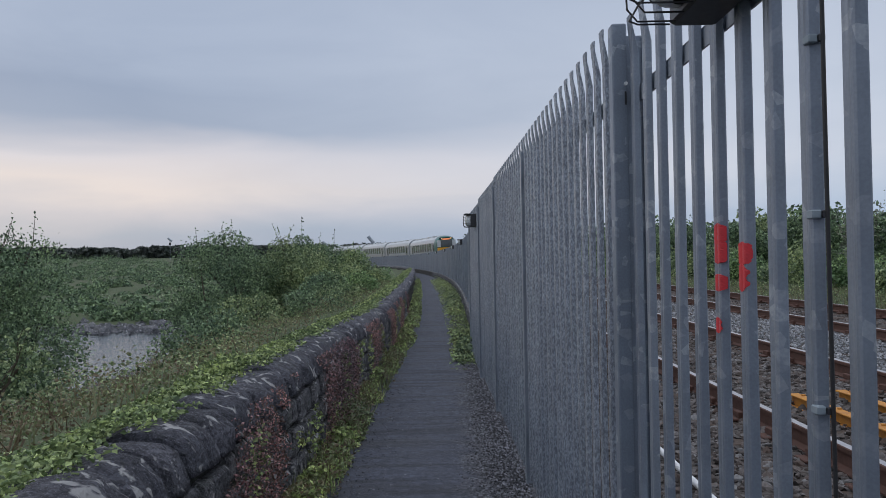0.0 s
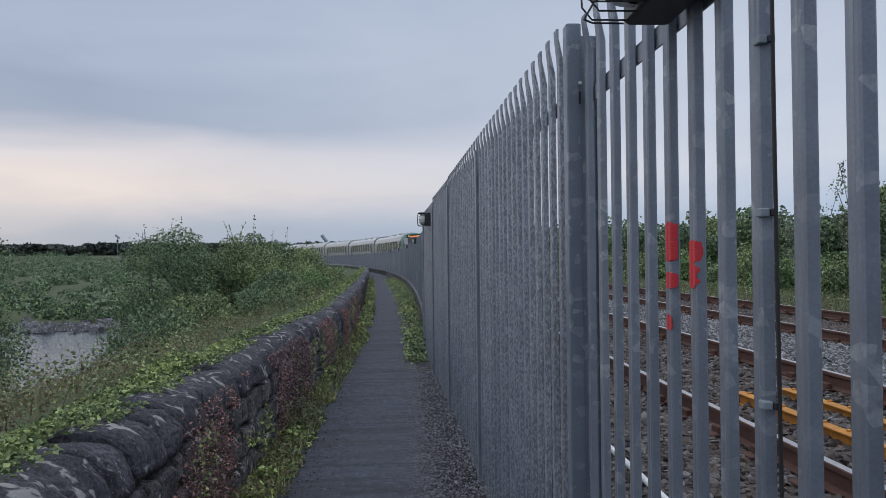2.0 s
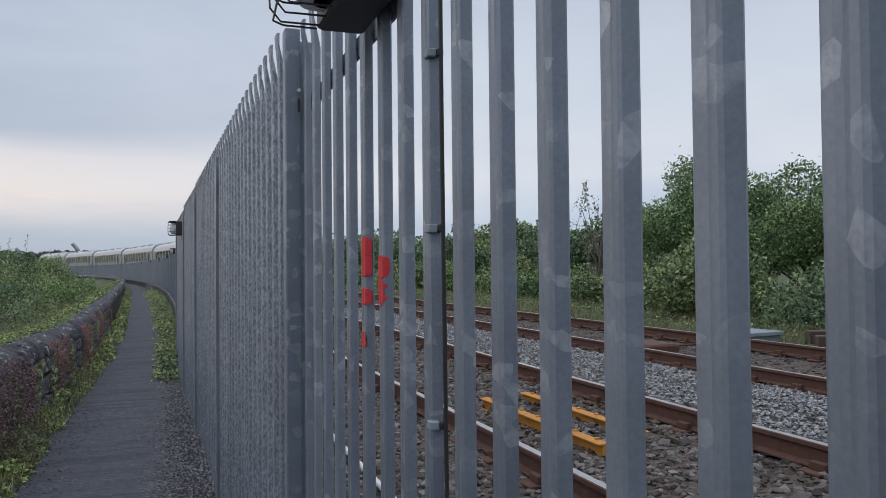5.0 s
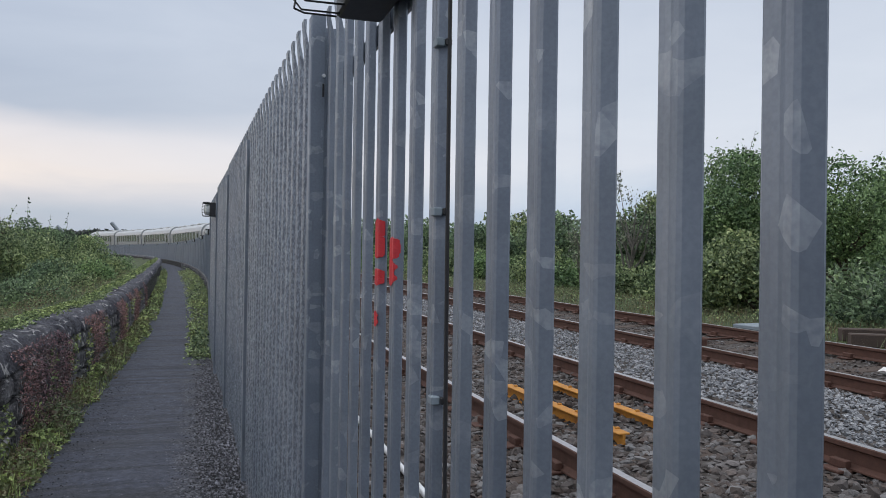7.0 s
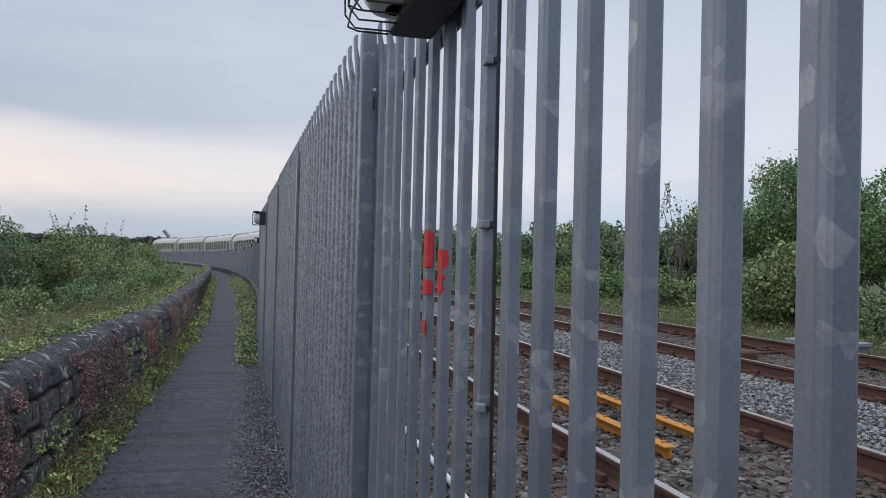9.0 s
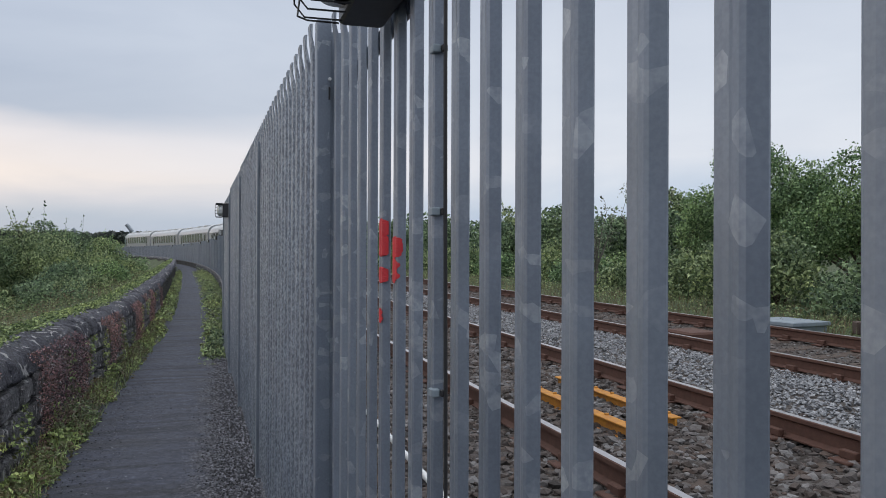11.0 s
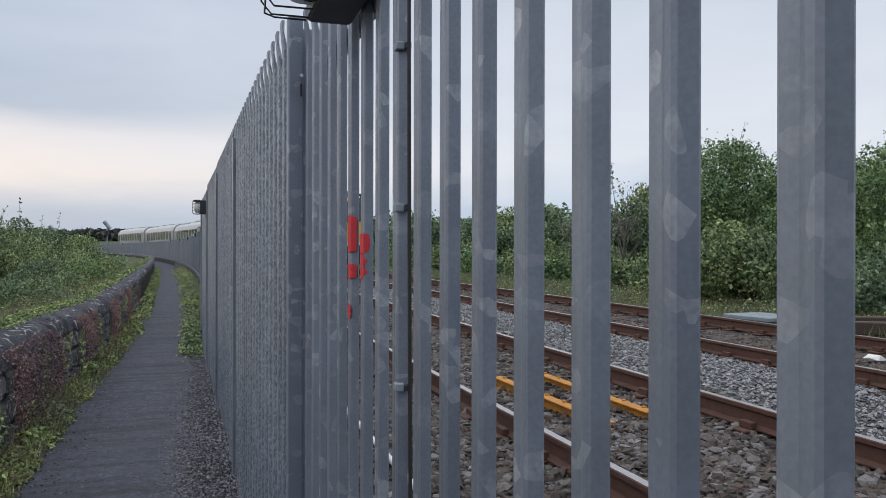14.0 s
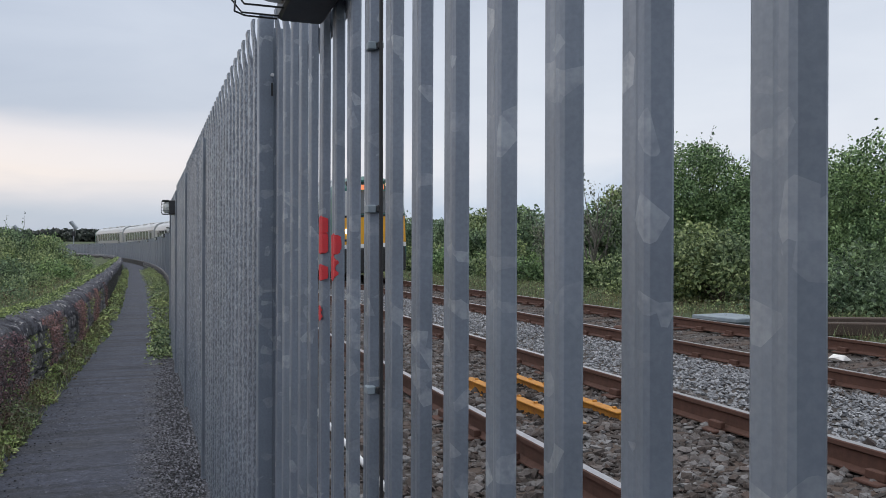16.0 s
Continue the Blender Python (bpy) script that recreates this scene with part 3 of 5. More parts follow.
JOINTS = [(-0.062, 1.45), (-0.118, 4.15), (-0.175, 6.85), (-0.240, 9.6), (-0.300, 12.35)]
for (xa, ya), (xb, yb) in zip(JOINTS, JOINTS[1:]):
    bay = copy_thing(near, pose(xa, ya, float(dip(ya)), 0, 0, math.degrees(math.atan2(xa - xb, yb - ya))))
    for child in bay.children:
        if child.name.startswith("pale"):
            child.data = PALE_OLD
s_far = 12.4
short = fence_panel(PALE_SHORT, POST_SHORT, (2.14, 0.8))
short.matrix_basis = at_line(s_far, -0.15, float(dip(s_far)), 0.1)
tagged(short, "galvanised grey steel palisade fence bay on a stone plinth", group="palisade fence bays on the plinth")
for n in range(1, 67):
    s = s_far + 2.75 * n
    copy_thing(short, at_line(s, -0.15, float(dip(s)), 0.1))


part("bolt", Shape().tube([(0, -0.012, 0), (0, 0.002, 0)], 0.0065, 8), WHITEPIPE, NEAR_LAST, "pale bolt head").location = (-0.012, 2.765, 2.22)
part("slot", Shape().box(-0.0035, -0.001, -0.06, 0.0035, 0.002, -0.012), BLACK, NEAR_LAST, "dark bolt slot").location = (-0.012, 2.765, 2.205)


def red_mark(y, zc, half_z, half_y, shift=0.0):
    """Sprayed paint that follows the pale's face."""
    sh, rows = Shape(), []
    for i in range(13):
        t = -1 + 2 * i / 12
        w = half_y * (1 - abs(t) ** 3.5) ** 0.5 * (1 + 0.12 * math.sin(7 * t + zc * 60)) + 0.001
        rows.append([(pale_front(max(-0.028, min(0.028, shift + w * q))) - 0.0018, y + max(-0.028, min(0.028, shift + w * q)), zc + half_z * t) for q in np.linspace(-1, 1, 17)])
    sh.sweep(rows, closed=False)
    ob = part("paint_mark", sh, REDPAINT, NEAR_LAST, "red sprayed paint mark on a pale")
    ob.location = (0, 1.375, 0)


for y, zc, hz, hy, shift in ((3, 1.65, 0.026, 0.026, -0.004), (3, 1.605, 0.030, 0.033, 0.0), (3, 1.53, 0.022, 0.033, 0), (3, 1.426, 0.020, 0.024, 0.006),
                             (2, 1.600, 0.027, 0.030, 0.0), (2, 1.546, 0.032, 0.026, 0.004)):
    red_mark(y * PITCH, zc, hz, hy, shift)

# cable up the near pale, with its clips
cable = part("cable", Shape().tube([(0.021 + 0.002 * math.sin(z * 2.3), -0.040 - 0.002 * math.sin(z * 1.7), z) for z in np.linspace(0.0, 2.30, 24)] + [(-0.02, -0.03, 2.36), (-0.03, 0.1, 2.37), (-0.03, 0.27, 2.37)], 0.0040, 7), RUBBER, smooth=True)
tagged(cable, "thin black cable clipped up a fence pale", "cable")
clip_mesh = Shape().box(-0.005, -0.036, -0.008, 0.012, -0.010, 0.008, 0, 0.002).box(0.012, -0.041, -0.007, 0.024, -0.032, 0.007, 1, 0.002)
CLIP = clip_mesh.mesh("cable_clip", [SLABGREY, BLACK])
for z in (1.985, 1.668, 1.316, 0.9):
    c = tagged(new("cable_clip", CLIP), "small grey and black cable clip on a pale", "cable clip", "cable clips")
    c.location = (0, 0, z)


def fence_lamp():
    ob = thing("fence_lamp", "black boxed bulkhead lamp with a wire cage on the fence", "lamp", "fence lamps")
    sh = Shape().box(-0.134, -0.18, 0.0, -0.005, 0.18, 0.25, 0, 0.008)
    part("housing", sh, BLACK, ob)
    # rounded glass bowl
    rows = []
    for i in range(9):
        a = math.pi * i / 8
        z = 0.125 - 0.105 * math.cos(a)
        r = 0.35 + 0.65 * math.sin(a) ** 0.6
        rows.append([(-0.134 - 0.105 * r * math.cos(b) ** 0.7 if abs(math.cos(b)) > 1e-6 else -0.134, 0.15 * r * math.sin(b), z) for b in (math.pi * (j - 6) / 12 for j in range(13))])
    part("bowl", Shape().sweep(rows, closed=False), FROST, ob, "frosted glass bowl", True)
    for j, zz in enumerate((0.005, 0.065, 0.125, 0.185, 0.245)):
        pts = [(-0.134, -0.175, zz), (-0.222, -0.172, zz), (-0.252, -0.14, zz), (-0.260, 0, zz), (-0.252, 0.14, zz), (-0.222, 0.172, zz), (-0.134, 0.175, zz)]
        part("cage_wire", Shape().tube(pts, 0.0028, 5), BLACK, ob)
    for yy in (-0.12, -0.04, 0.04, 0.12):
        pts = [(-0.134, yy, -0.002), (-0.235, yy, -0.002), (-0.262, yy, 0.03), (-0.266, yy, 0.125), (-0.262, yy, 0.22), (-0.235, yy, 0.252), (-0.134, yy, 0.252)]
        part("cage_wire", Shape().tube(pts, 0.0028, 5), BLACK, ob)
    part("hood", Shape().box(-0.25, -0.165, 0.232, -0.134, 0.165, 0.256, 0, 0.006), BLACK, ob, "black hood over the bowl")
    part("bracket", Shape().box(-0.006, -0.05, 0.05, 0.03, 0.05, 0.2), BLACK, ob)
    return ob


lamp = fence_lamp()
SMALL = Matrix.Diagonal((0.88, 0.86, 0.88, 1))
lamp.matrix_basis = pose(0.0, 0.29, 2.15) @ SMALL
copy_thing(lamp, pose(-0.235, 10.4, 2.08, 0, 0, 1.3) @ SMALL)
for n in range(2, 18):
    s = 12.9 + 13.7 * (n - 1)
    copy_thing(lamp, at_line(s, -0.17, 2.20 + float(dip(s))) @ SMALL)


# ---------------------------------------------------------------- stone walls
def stone_mesh(seed, lx, ly, lz, lump=0.12):
    """A roughly squared stone about its own middle."""
    rng = random.Random(seed)
    v = []
    for z in (-1, 1):
        for y in (-1, 1):
            for x in (-1, 1):
                v.append((x * lx / 2 * (1 - rng.random() * lump), y * ly / 2 * (1 - rng.random() * lump), z * lz / 2 * (1 - rng.random() * lump)))
    bm = bmesh.new()
    vs = [bm.verts.new(p) for p in v]
    for f in ((0, 2, 3, 1), (4, 5, 7, 6), (0, 1, 5, 4), (2, 6, 7, 3), (0, 4, 6, 2), (1, 3, 7, 5)):
        bm.faces.new([vs[i] for i in f])
    bmesh.ops.bevel(bm, geom=bm.edges[:], offset=min(lx, ly, lz) * 0.13, segments=1, affect="EDGES")
    me = bpy.data.meshes.new("stone")
    bm.to_mesh(me)
    bm.free()
    me.materials.append(STONE)
    return me


def coping_mesh(seed, length):
    """A worn rounded coping block with a cleft, uneven back."""
    rng = random.Random(seed)
    rows, steps = [], 11
    lean = rng.uniform(-0.03, 0.03)
    for i in range(steps):
        t = i / (steps - 1)
        y = -length / 2 + length * t
        cleft = 0.035 * abs(noise.noise((seed * 3.1, t * length * 16, 1.0)))
        shrink = (0.93 if i in (0, steps - 1) else 0.98 if i in (1, steps - 2) else 1.0) - cleft
        row = [(-0.25 * shrink, y, 0.0)]
        for j in range(11):
            a = math.pi * j / 10
            n = noise.noise((seed * 7.7 + 3 * math.cos(a), t * length * 7, 2.4 * math.sin(a)))
            r = shrink * (1 + 0.13 * n + 0.04 * (rng.random() - 0.5))
            row.append((-0.235 * math.cos(a) * r, y + lean * math.sin(a), 0.03 + 0.185 * math.sin(a) ** 0.8 * r))
        row.append((0.25 * shrink, y, 0.0))
        rows.append(row)
    me = Shape().sweep(rows).mesh("coping_stone", COPING)
    me.polygons.foreach_set("use_smooth", [True] * len(me.polygons))
    return me


WALL_OFF = -2.02


def build_wall():
    core = strip([(WALL_OFF + 0.20, -0.4), (WALL_OFF + 0.19, 0.66), (WALL_OFF - 0.22, 0.66), (WALL_OFF - 0.24, -0.6)], -8, 330, 1.5)
    wall = part("wall_left", core, MORTAR)
    tagged(wall, "low dark rubble stone wall with rounded coping", "stone wall", kind="structure")
    rng = random.Random(4)
    stones = [stone_mesh(i, 0.16, rng.uniform(0.14, 0.34), rng.uniform(0.15, 0.23), 0.22) for i in range(14)]
    copings = [coping_mesh(40 + i, 0.17 + 0.05 * (i % 8)) for i in range(16)]
    s = -2.0
    n = 0
    while s < 75:
        i = rng.randrange(16)
        ln = 0.17 + 0.05 * (i % 8)
        ob = part("coping_stone", copings[i], None, wall)
        ob.matrix_basis = at_line(s + ln / 2, WALL_OFF + rng.uniform(-0.018, 0.018), 0.66 + float(dip(s)) + rng.uniform(-0.018, 0.016), rng.uniform(-4, 4))
        s += ln + 0.006
        n += 1
    far = Shape()
    while s < 300:
        x, y, h = along(s, WALL_OFF)
        m = pose(x, y, 0.66 + float(dip(s)), 0, 0, h)
        ring = [(-0.25, 0, 0), (-0.2, 0, 0.15), (0, 0, 0.23), (0.2, 0, 0.15), (0.25, 0, 0)]
        far.sweep([[tuple(m @ Vector((a, e, c))) for a, b, c in ring] for e in (-0.8, 0.8)])
        s += 1.62
    tagged(part("far_coping", far, COPING, wall), "coping of the far wall", kind="stuff")
    for row, z in enumerate((0.09, 0.32, 0.54)):
        s = -1.5 + 0.1 * row
        while s < 22:
            me = stones[rng.randrange(14)]
            ln = max(v.co.y for v in me.vertices) * 2
            ob = part("stone", me, None, wall)
            ob.matrix_basis = at_line(s + ln / 2, WALL_OFF + 0.175 + rng.uniform(-0.012, 0.02), z + float(dip(s)) + rng.uniform(-0.015, 0.015), rng.uniform(-3, 3))
            s += ln + rng.uniform(0.0, 0.03)
    plinth = strip([(-0.20, -0.3), (-0.19, 0.44), (0.06, 0.44), (0.08, -0.6)], 12.4, 330, 1.5)
    low = part("plinth", plinth, MORTAR)
    tagged(low, "low stone plinth wall under the fence", "stone wall", kind="structure")
    s = 12.5
    while s < 75:
        me = stones[rng.randrange(14)]
        ob = part("stone", me, None, low)
        ln = max(v.co.y for v in me.vertices) * 2
        ob.matrix_basis = at_line(s + ln / 2, -0.14, rng.choice((0.12, 0.34)) + float(dip(s)) + rng.uniform(-0.02, 0.02), rng.uniform(-3, 3))
        s += ln * 0.55
    cap = strip([(-0.24, 0.44), (-0.23, 0.50), (0.09, 0.50), (0.10, 0.44)], 12.4, 330, 1.5)
    part("coping", cap, STONE, low, "pale stone coping")


# ---------------------------------------------------------------- railway
TRACKS = ((1.93, 0.33, 3.60, 0.42, "near"), (6.10, 0.39, 7.77, 0.48, "far"))
RAIL_RING = [(-0.068, -0.159), (0.068, -0.159), (0.068, -0.148), (0.012, -0.13), (0.010, -0.045), (0.036, -0.032), (0.036, -0.006), (0.028, 0.0), (-0.028, 0.0), (-0.036, -0.006), (-0.036, -0.032), (-0.010, -0.045), (-0.012, -0.13), (-0.068, -0.148)]


def rail_shape(off, z, s0, s1):
    sh = Shape()
    ss = list(np.arange(s0, min(s1, 12), 2.0)) + list(np.arange(max(12, s0), s1 + 0.1, 4.0))
    n = len(RAIL_RING)
    verts = []
    for s in ss:
        x, y, h = along(float(s), off)
        c, q = math.cos(radians(h)), math.sin(radians(h))
        verts += [(x + a * c, y + a * q, z + b + rise(float(s))) for a, b in RAIL_RING]
    for i in range(len(ss) - 1):
        for j in range(n):
            sh.m.append(1 if j == 7 else 0)
            sh.f.append((i * n + j, i * n + (j + 1) % n, (i + 1) * n + (j + 1) % n, (i + 1) * n + j))
    sh.v = verts
    return sh


def build_tracks():
    rng = random.Random(8)
    sleeper_mesh = Shape().box(-1.3, -0.125, -0.13, 1.3, 0.125, 0.0, 0, 0.012).mesh("sleeper", TIMBER)
    chair = Shape().box(-0.17, -0.09, 0.0, 0.17, 0.09, 0.02, 0, 0.005).box(-0.10, -0.07, 0.02, -0.05, 0.07, 0.075, 0, 0.006).box(0.05, -0.07, 0.02, 0.10, 0.07, 0.075, 0, 0.006).mesh("rail_chair", RUST)
    for a, za, b, zb, which in TRACKS:
        tr = thing("railway_track", "rusty steel railway track on dark timber sleepers", "railway track", "railway tracks")
        for off, z in ((a, za), (b, zb)):
            part("rail", rail_shape(off, z, -14, 330 if which == "far" else 66), [RUST, RAILTOP], tr, "rusty rail with a worn bright head")
        s = -3.0
        mid, zm = (a + b) / 2, (za + zb) / 2
        while s < (70 if which == "far" else 64):
            ob = part("sleeper", sleeper_mesh, None, tr)
            ob.matrix_basis = at_line(s, mid, zm - 0.178 + rise(s)) @ pose(0, 0, 0, 0, -3.08, rng.uniform(-0.8, 0.8))
            if s < 40:
                for off, z in ((a, za), (b, zb)):
                    part("rail_chair", chair, None, tr).matrix_basis = at_line(s, off, z - 0.178 + rise(s))
            s += 0.71


def lump_meshes(count, tris20, seed):
    rng = np.random.RandomState(seed)
    t = (1 + 5 ** 0.5) / 2
    if tris20:
        v = np.array([(-1, t, 0), (1, t, 0), (-1, -t, 0), (1, -t, 0), (0, -1, t), (0, 1, t), (0, -1, -t), (0, 1, -t), (t, 0, -1), (t, 0, 1), (-t, 0, -1), (-t, 0, 1)]) / 1.9
        f = np.array([(0, 11, 5), (0, 5, 1), (0, 1, 7), (0, 7, 10), (0, 10, 11), (1, 5, 9), (5, 11, 4), (11, 10, 2), (10, 7, 6), (7, 1, 8), (3, 9, 4), (3, 4, 2), (3, 2, 6), (3, 6, 8), (3, 8, 9), (4, 9, 5), (2, 4, 11), (6, 2, 10), (8, 6, 7), (9, 8, 1)])
    else:
        v = np.array([(1, 0, 0), (-1, 0, 0), (0, 1, 0), (0, -1, 0), (0, 0, 1), (0, 0, -1)], float)
        f = np.array([(0, 2, 4), (2, 1, 4), (1, 3, 4), (3, 0, 4), (2, 0, 5), (1, 2, 5), (3, 1, 5), (0, 3, 5)])
    return [v * (1 + 0.75 * (rng.rand(len(v), 1) - 0.5)) * (0.65 + 0.7 * rng.rand(3)) for _ in range(count)], f


def scatter_stones(name, label, centres, sizes, mat, tris20, seed, parent=None, category="stones"):
    """Many loose stones as one object."""
    forms, f = lump_meshes(24, tris20, seed)
    rng = np.random.RandomState(seed + 1)
    nv, nf = len(forms[0]), len(f)
    count = len(centres)
    pick = rng.randint(0, 24, count)
    form = np.array(forms)[pick]
    ang = rng.rand(count) * 6.283
    c, s = np.cos(ang)[:, None], np.sin(ang)[:, None]
    x, y, z = form[:, :, 0], form[:, :, 1], form[:, :, 2]
    tip, tilt = rng.normal(size=(count, 1)) * 0.6, rng.uniform(0.5, 1.0, (count, 1))
    z = z * tilt
    y, z = y * np.cos(tip) - z * np.sin(tip), y * np.sin(tip) + z * np.cos(tip)
    rot = np.stack([x * c - y * s, x * s + y * c, z * 0.9], 2) * sizes[:, None, None] + centres[:, None, :]
    faces = (f[None] + (np.arange(count) * nv)[:, None, None]).reshape(-1)
    return fast_mesh(name, rot.reshape(-1, 3), faces, 3, mat, label, parent, category)


def fast_mesh(name, verts, loops, per, mat, label, parent=None, category="", smooth=False):
    me = bpy.data.meshes.new(name)
    nf = len(loops) // per
    me.vertices.add(len(verts))
    me.vertices.foreach_set("co", np.ascontiguousarray(verts, dtype=np.float32).ravel())
    me.loops.add(len(loops))
    me.loops.foreach_set("vertex_index", np.ascontiguousarray(loops, dtype=np.int32))
    me.polygons.add(nf)
    me.polygons.foreach_set("loop_start", np.arange(nf, dtype=np.int32) * per)
    me.polygons.foreach_set("loop_total", np.full(nf, per, dtype=np.int32))
    me.materials.append(mat)
    me.polygons.foreach_set("use_smooth", [smooth] * nf)
    me.update(calc_edges=True)
    ob = new(name, me)
    if parent is not None:
        ob.parent = parent
        tagged(ob, label)
    else:
        tagged(ob, label, category, kind="stuff")
    return ob


def bed_z(off):
    xs, zs = zip(*BED_PROFILE)
    return np.interp(off, xs, zs)


def place_rows(off, s):
    """Plan points of arrays of off and s."""
    a = np.maximum(0, s - BEND) / RADIUS
    off = line_off(off, s)
    x = np.where(s <= BEND, off, -RADIUS + (RADIUS + off) * np.cos(a))
    y = np.where(s <= BEND, s, BEND + (RADIUS + off) * np.sin(a))
    return x, y


def build_ballast():
    rng = np.random.RandomState(21)

    def spread(count, o0, o1, s0, s1, lift=0.0):
        off, s = rng.uniform(o0, o1, count), s0 + (s1 - s0) * rng.rand(count) ** 1.3
        x, y = place_rows(off, s)
        return np.stack([x, y, bed_z(off) + 0.006 * np.maximum(0, s - 25) + lift + rng.uniform(-0.012, 0.012, count)], 1)

    p = spread(30000, 0.15, 4.15, 0.5, 16)
    scatter_stones("ballast_stones", "loose dark brown and grey ballast stones round the near track", p, 0.015 + 0.031 * rng.rand(len(p)) ** 1.6, BALLAST_DARK, True, 5)
    p = spread(13000, 5.55, 9.2, 2.5, 24)
    scatter_stones("ballast_stones", "loose brown and grey ballast stones round the far track", p, rng.uniform(0.018, 0.036, len(p)), BALLAST_DARK, False, 6)
    p = spread(17000, 3.85, 5.85, 1.5, 24, 0.012)
    scatter_stones("ballast_stones", "fresh pale grey ballast stones between the tracks", p, rng.uniform(0.014, 0.028, len(p)), BALLAST_PALE, False, 7)
    p = spread(6000, 0.15, 9.5, 16, 60)
    scatter_stones("ballast_stones", "far grey ballast stones along the tracks", p, rng.uniform(0.03, 0.055, len(p)), BALLAST_DARK, False, 8)
    # grit along the fence foot and loose chips on the path
    off, s = -0.13 - np.abs(rng.normal(0, 0.19, 13000)), 2.0 + 11 * rng.rand(13000) ** 1.2
    x, y = place_rows(off, s)
    scatter_stones("path_grit", "loose grey grit along the foot of the fence", np.stack([x, y, 0.006 + dip(s)], 1), rng.uniform(0.005, 0.015, 13000), GRIT, False, 9)
    off, s = -0.3 - 1.3 * rng.rand(7000) ** 1.7, 2.0 + 7 * rng.rand(7000) ** 1.6
    x, y = place_rows(off, s)
    scatter_stones("path_grit", "scattered small stone chips on the asphalt path", np.stack([x, y, 0.011 + dip(s)], 1), rng.uniform(0.003, 0.009, 7000), GRIT, False, 10)


def build_trackside():
    for x, y0, y1 in ((2.56, 3.75, 6.0), (3.07, 4.0, 6.15)):
        ob = thing("yellow_beam", "worn yellow painted steel beam lying between the rails", "steel beam", "yellow beams")
        ob.matrix_basis = pose(x, (y0 + y1) / 2, 0.19, 0, 0, 1.0)
        h = (y1 - y0) / 2
        part("web", Shape().box(-0.012, -h, 0.0, 0.012, h, 0.085, 0, 0.003), YELLOW, ob)
        part("flange", Shape().box(-0.05, -h, 0.085, 0.05, h, 0.10, 0, 0.004), YELLOW, ob)
        part("flange", Shape().box(-0.05, -h, -0.012, 0.05, h, 0.0, 0, 0.004), YELLOW, ob)
        for i in range(7):
            part("lug", Shape().box(0.012, -0.015, 0.02, 0.045, 0.015, 0.115, 0, 0.004), YELLOW, ob).location = (0, -h + 0.15 + i * (2 * h - 0.3) / 6, 0)
    pipe = part("white_pipe", Shape().tube([(0.92, 1.0, 0.13), (0.9, 3.0, 0.13), (0.91, 5.6, 0.135)], 0.022, 8), WHITEPIPE, smooth=True)
    tagged(pipe, "white plastic pipe lying on the ballast", "pipe")
    cover = thing("cable_pit_cover", "blue-grey flat cover slab beside the far track", "cover slab")
    cover.matrix_basis = pose(10.9, 12.3, 0.02, 0, 0, 8)
    part("slab", Shape().box(-0.45, -0.62, 0.10, 0.60, 0.62, 0.19, 0, 0.015), SLABGREY, cover)
    part("base", Shape().box(-0.40, -0.56, -0.12, 0.56, 0.56, 0.10, 0, 0.01), SLABGREY, cover)
    for x, y, a, ln, z in ((11.9, 9.6, 62, 2.4, 0.03), (12.2, 10.1, 66, 2.5, 0.08)):
        beam = part("timber_baulk", Shape().box(-0.13, -ln / 2, 0, 0.13, ln / 2, 0.24, 0, 0.02), TIMBER)
        beam.matrix_basis = pose(x, y, z, 0, 0, a)
        tagged(beam, "old brown timber baulk lying on the grass", "timber", "timber baulks")
    bag = part("litter", Shape().put([tuple(p) for p in lump_meshes(2, True, 3)[0][0] * np.array((0.11, 0.16, 0.045))], [tuple(f) for f in lump_meshes(1, True, 3)[1]]), DEBRIS)
    bag.location = (7.2, 5.8, 0.30)
    tagged(bag, "crumpled white litter between the rails", "litter")
    box = thing("point_machine", "rusty brown steel box between the far rails", "track box")
    box.matrix_basis = pose(6.75, 9.3, 0.22, 0, 0, 0)
    part("body", Shape().box(-0.3, -0.35, 0, 0.25, 0.35, 0.16, 0, 0.03), RUST, box)
    part("rod", Shape().tube([(0.2, 0.0, 0.08), (0.95, 0.05, 0.10)], 0.02, 6), RUST, box)


# ---------------------------------------------------------------- plants
def leaf_quads(points, size, rng, flat=0.0):
    """Folded diamond leaves: four corners round each point."""
    n = len(points)
    a = rng.normal(size=(n, 3))
    a /= np.linalg.norm(a, axis=1)[:, None]
    b = rng.normal(size=(n, 3))
    if flat:
        a[:, 2] *= 1 - flat
        b[:, 2] *= 1 - flat
    b -= a * (a * b).sum(1)[:, None]
    b /= np.linalg.norm(b, axis=1)[:, None] + 1e-9
    nrm = np.cross(a, b)
    sz = (size * rng.uniform(0.6, 1.4, n))[:, None]
    v = np.stack([points - a * sz * 0.6, points + b * sz * 0.38 + nrm * sz * 0.15, points + a * sz * 0.6, points - b * sz * 0.38 + nrm * sz * 0.15], 1)
    return v.reshape(-1, 3)


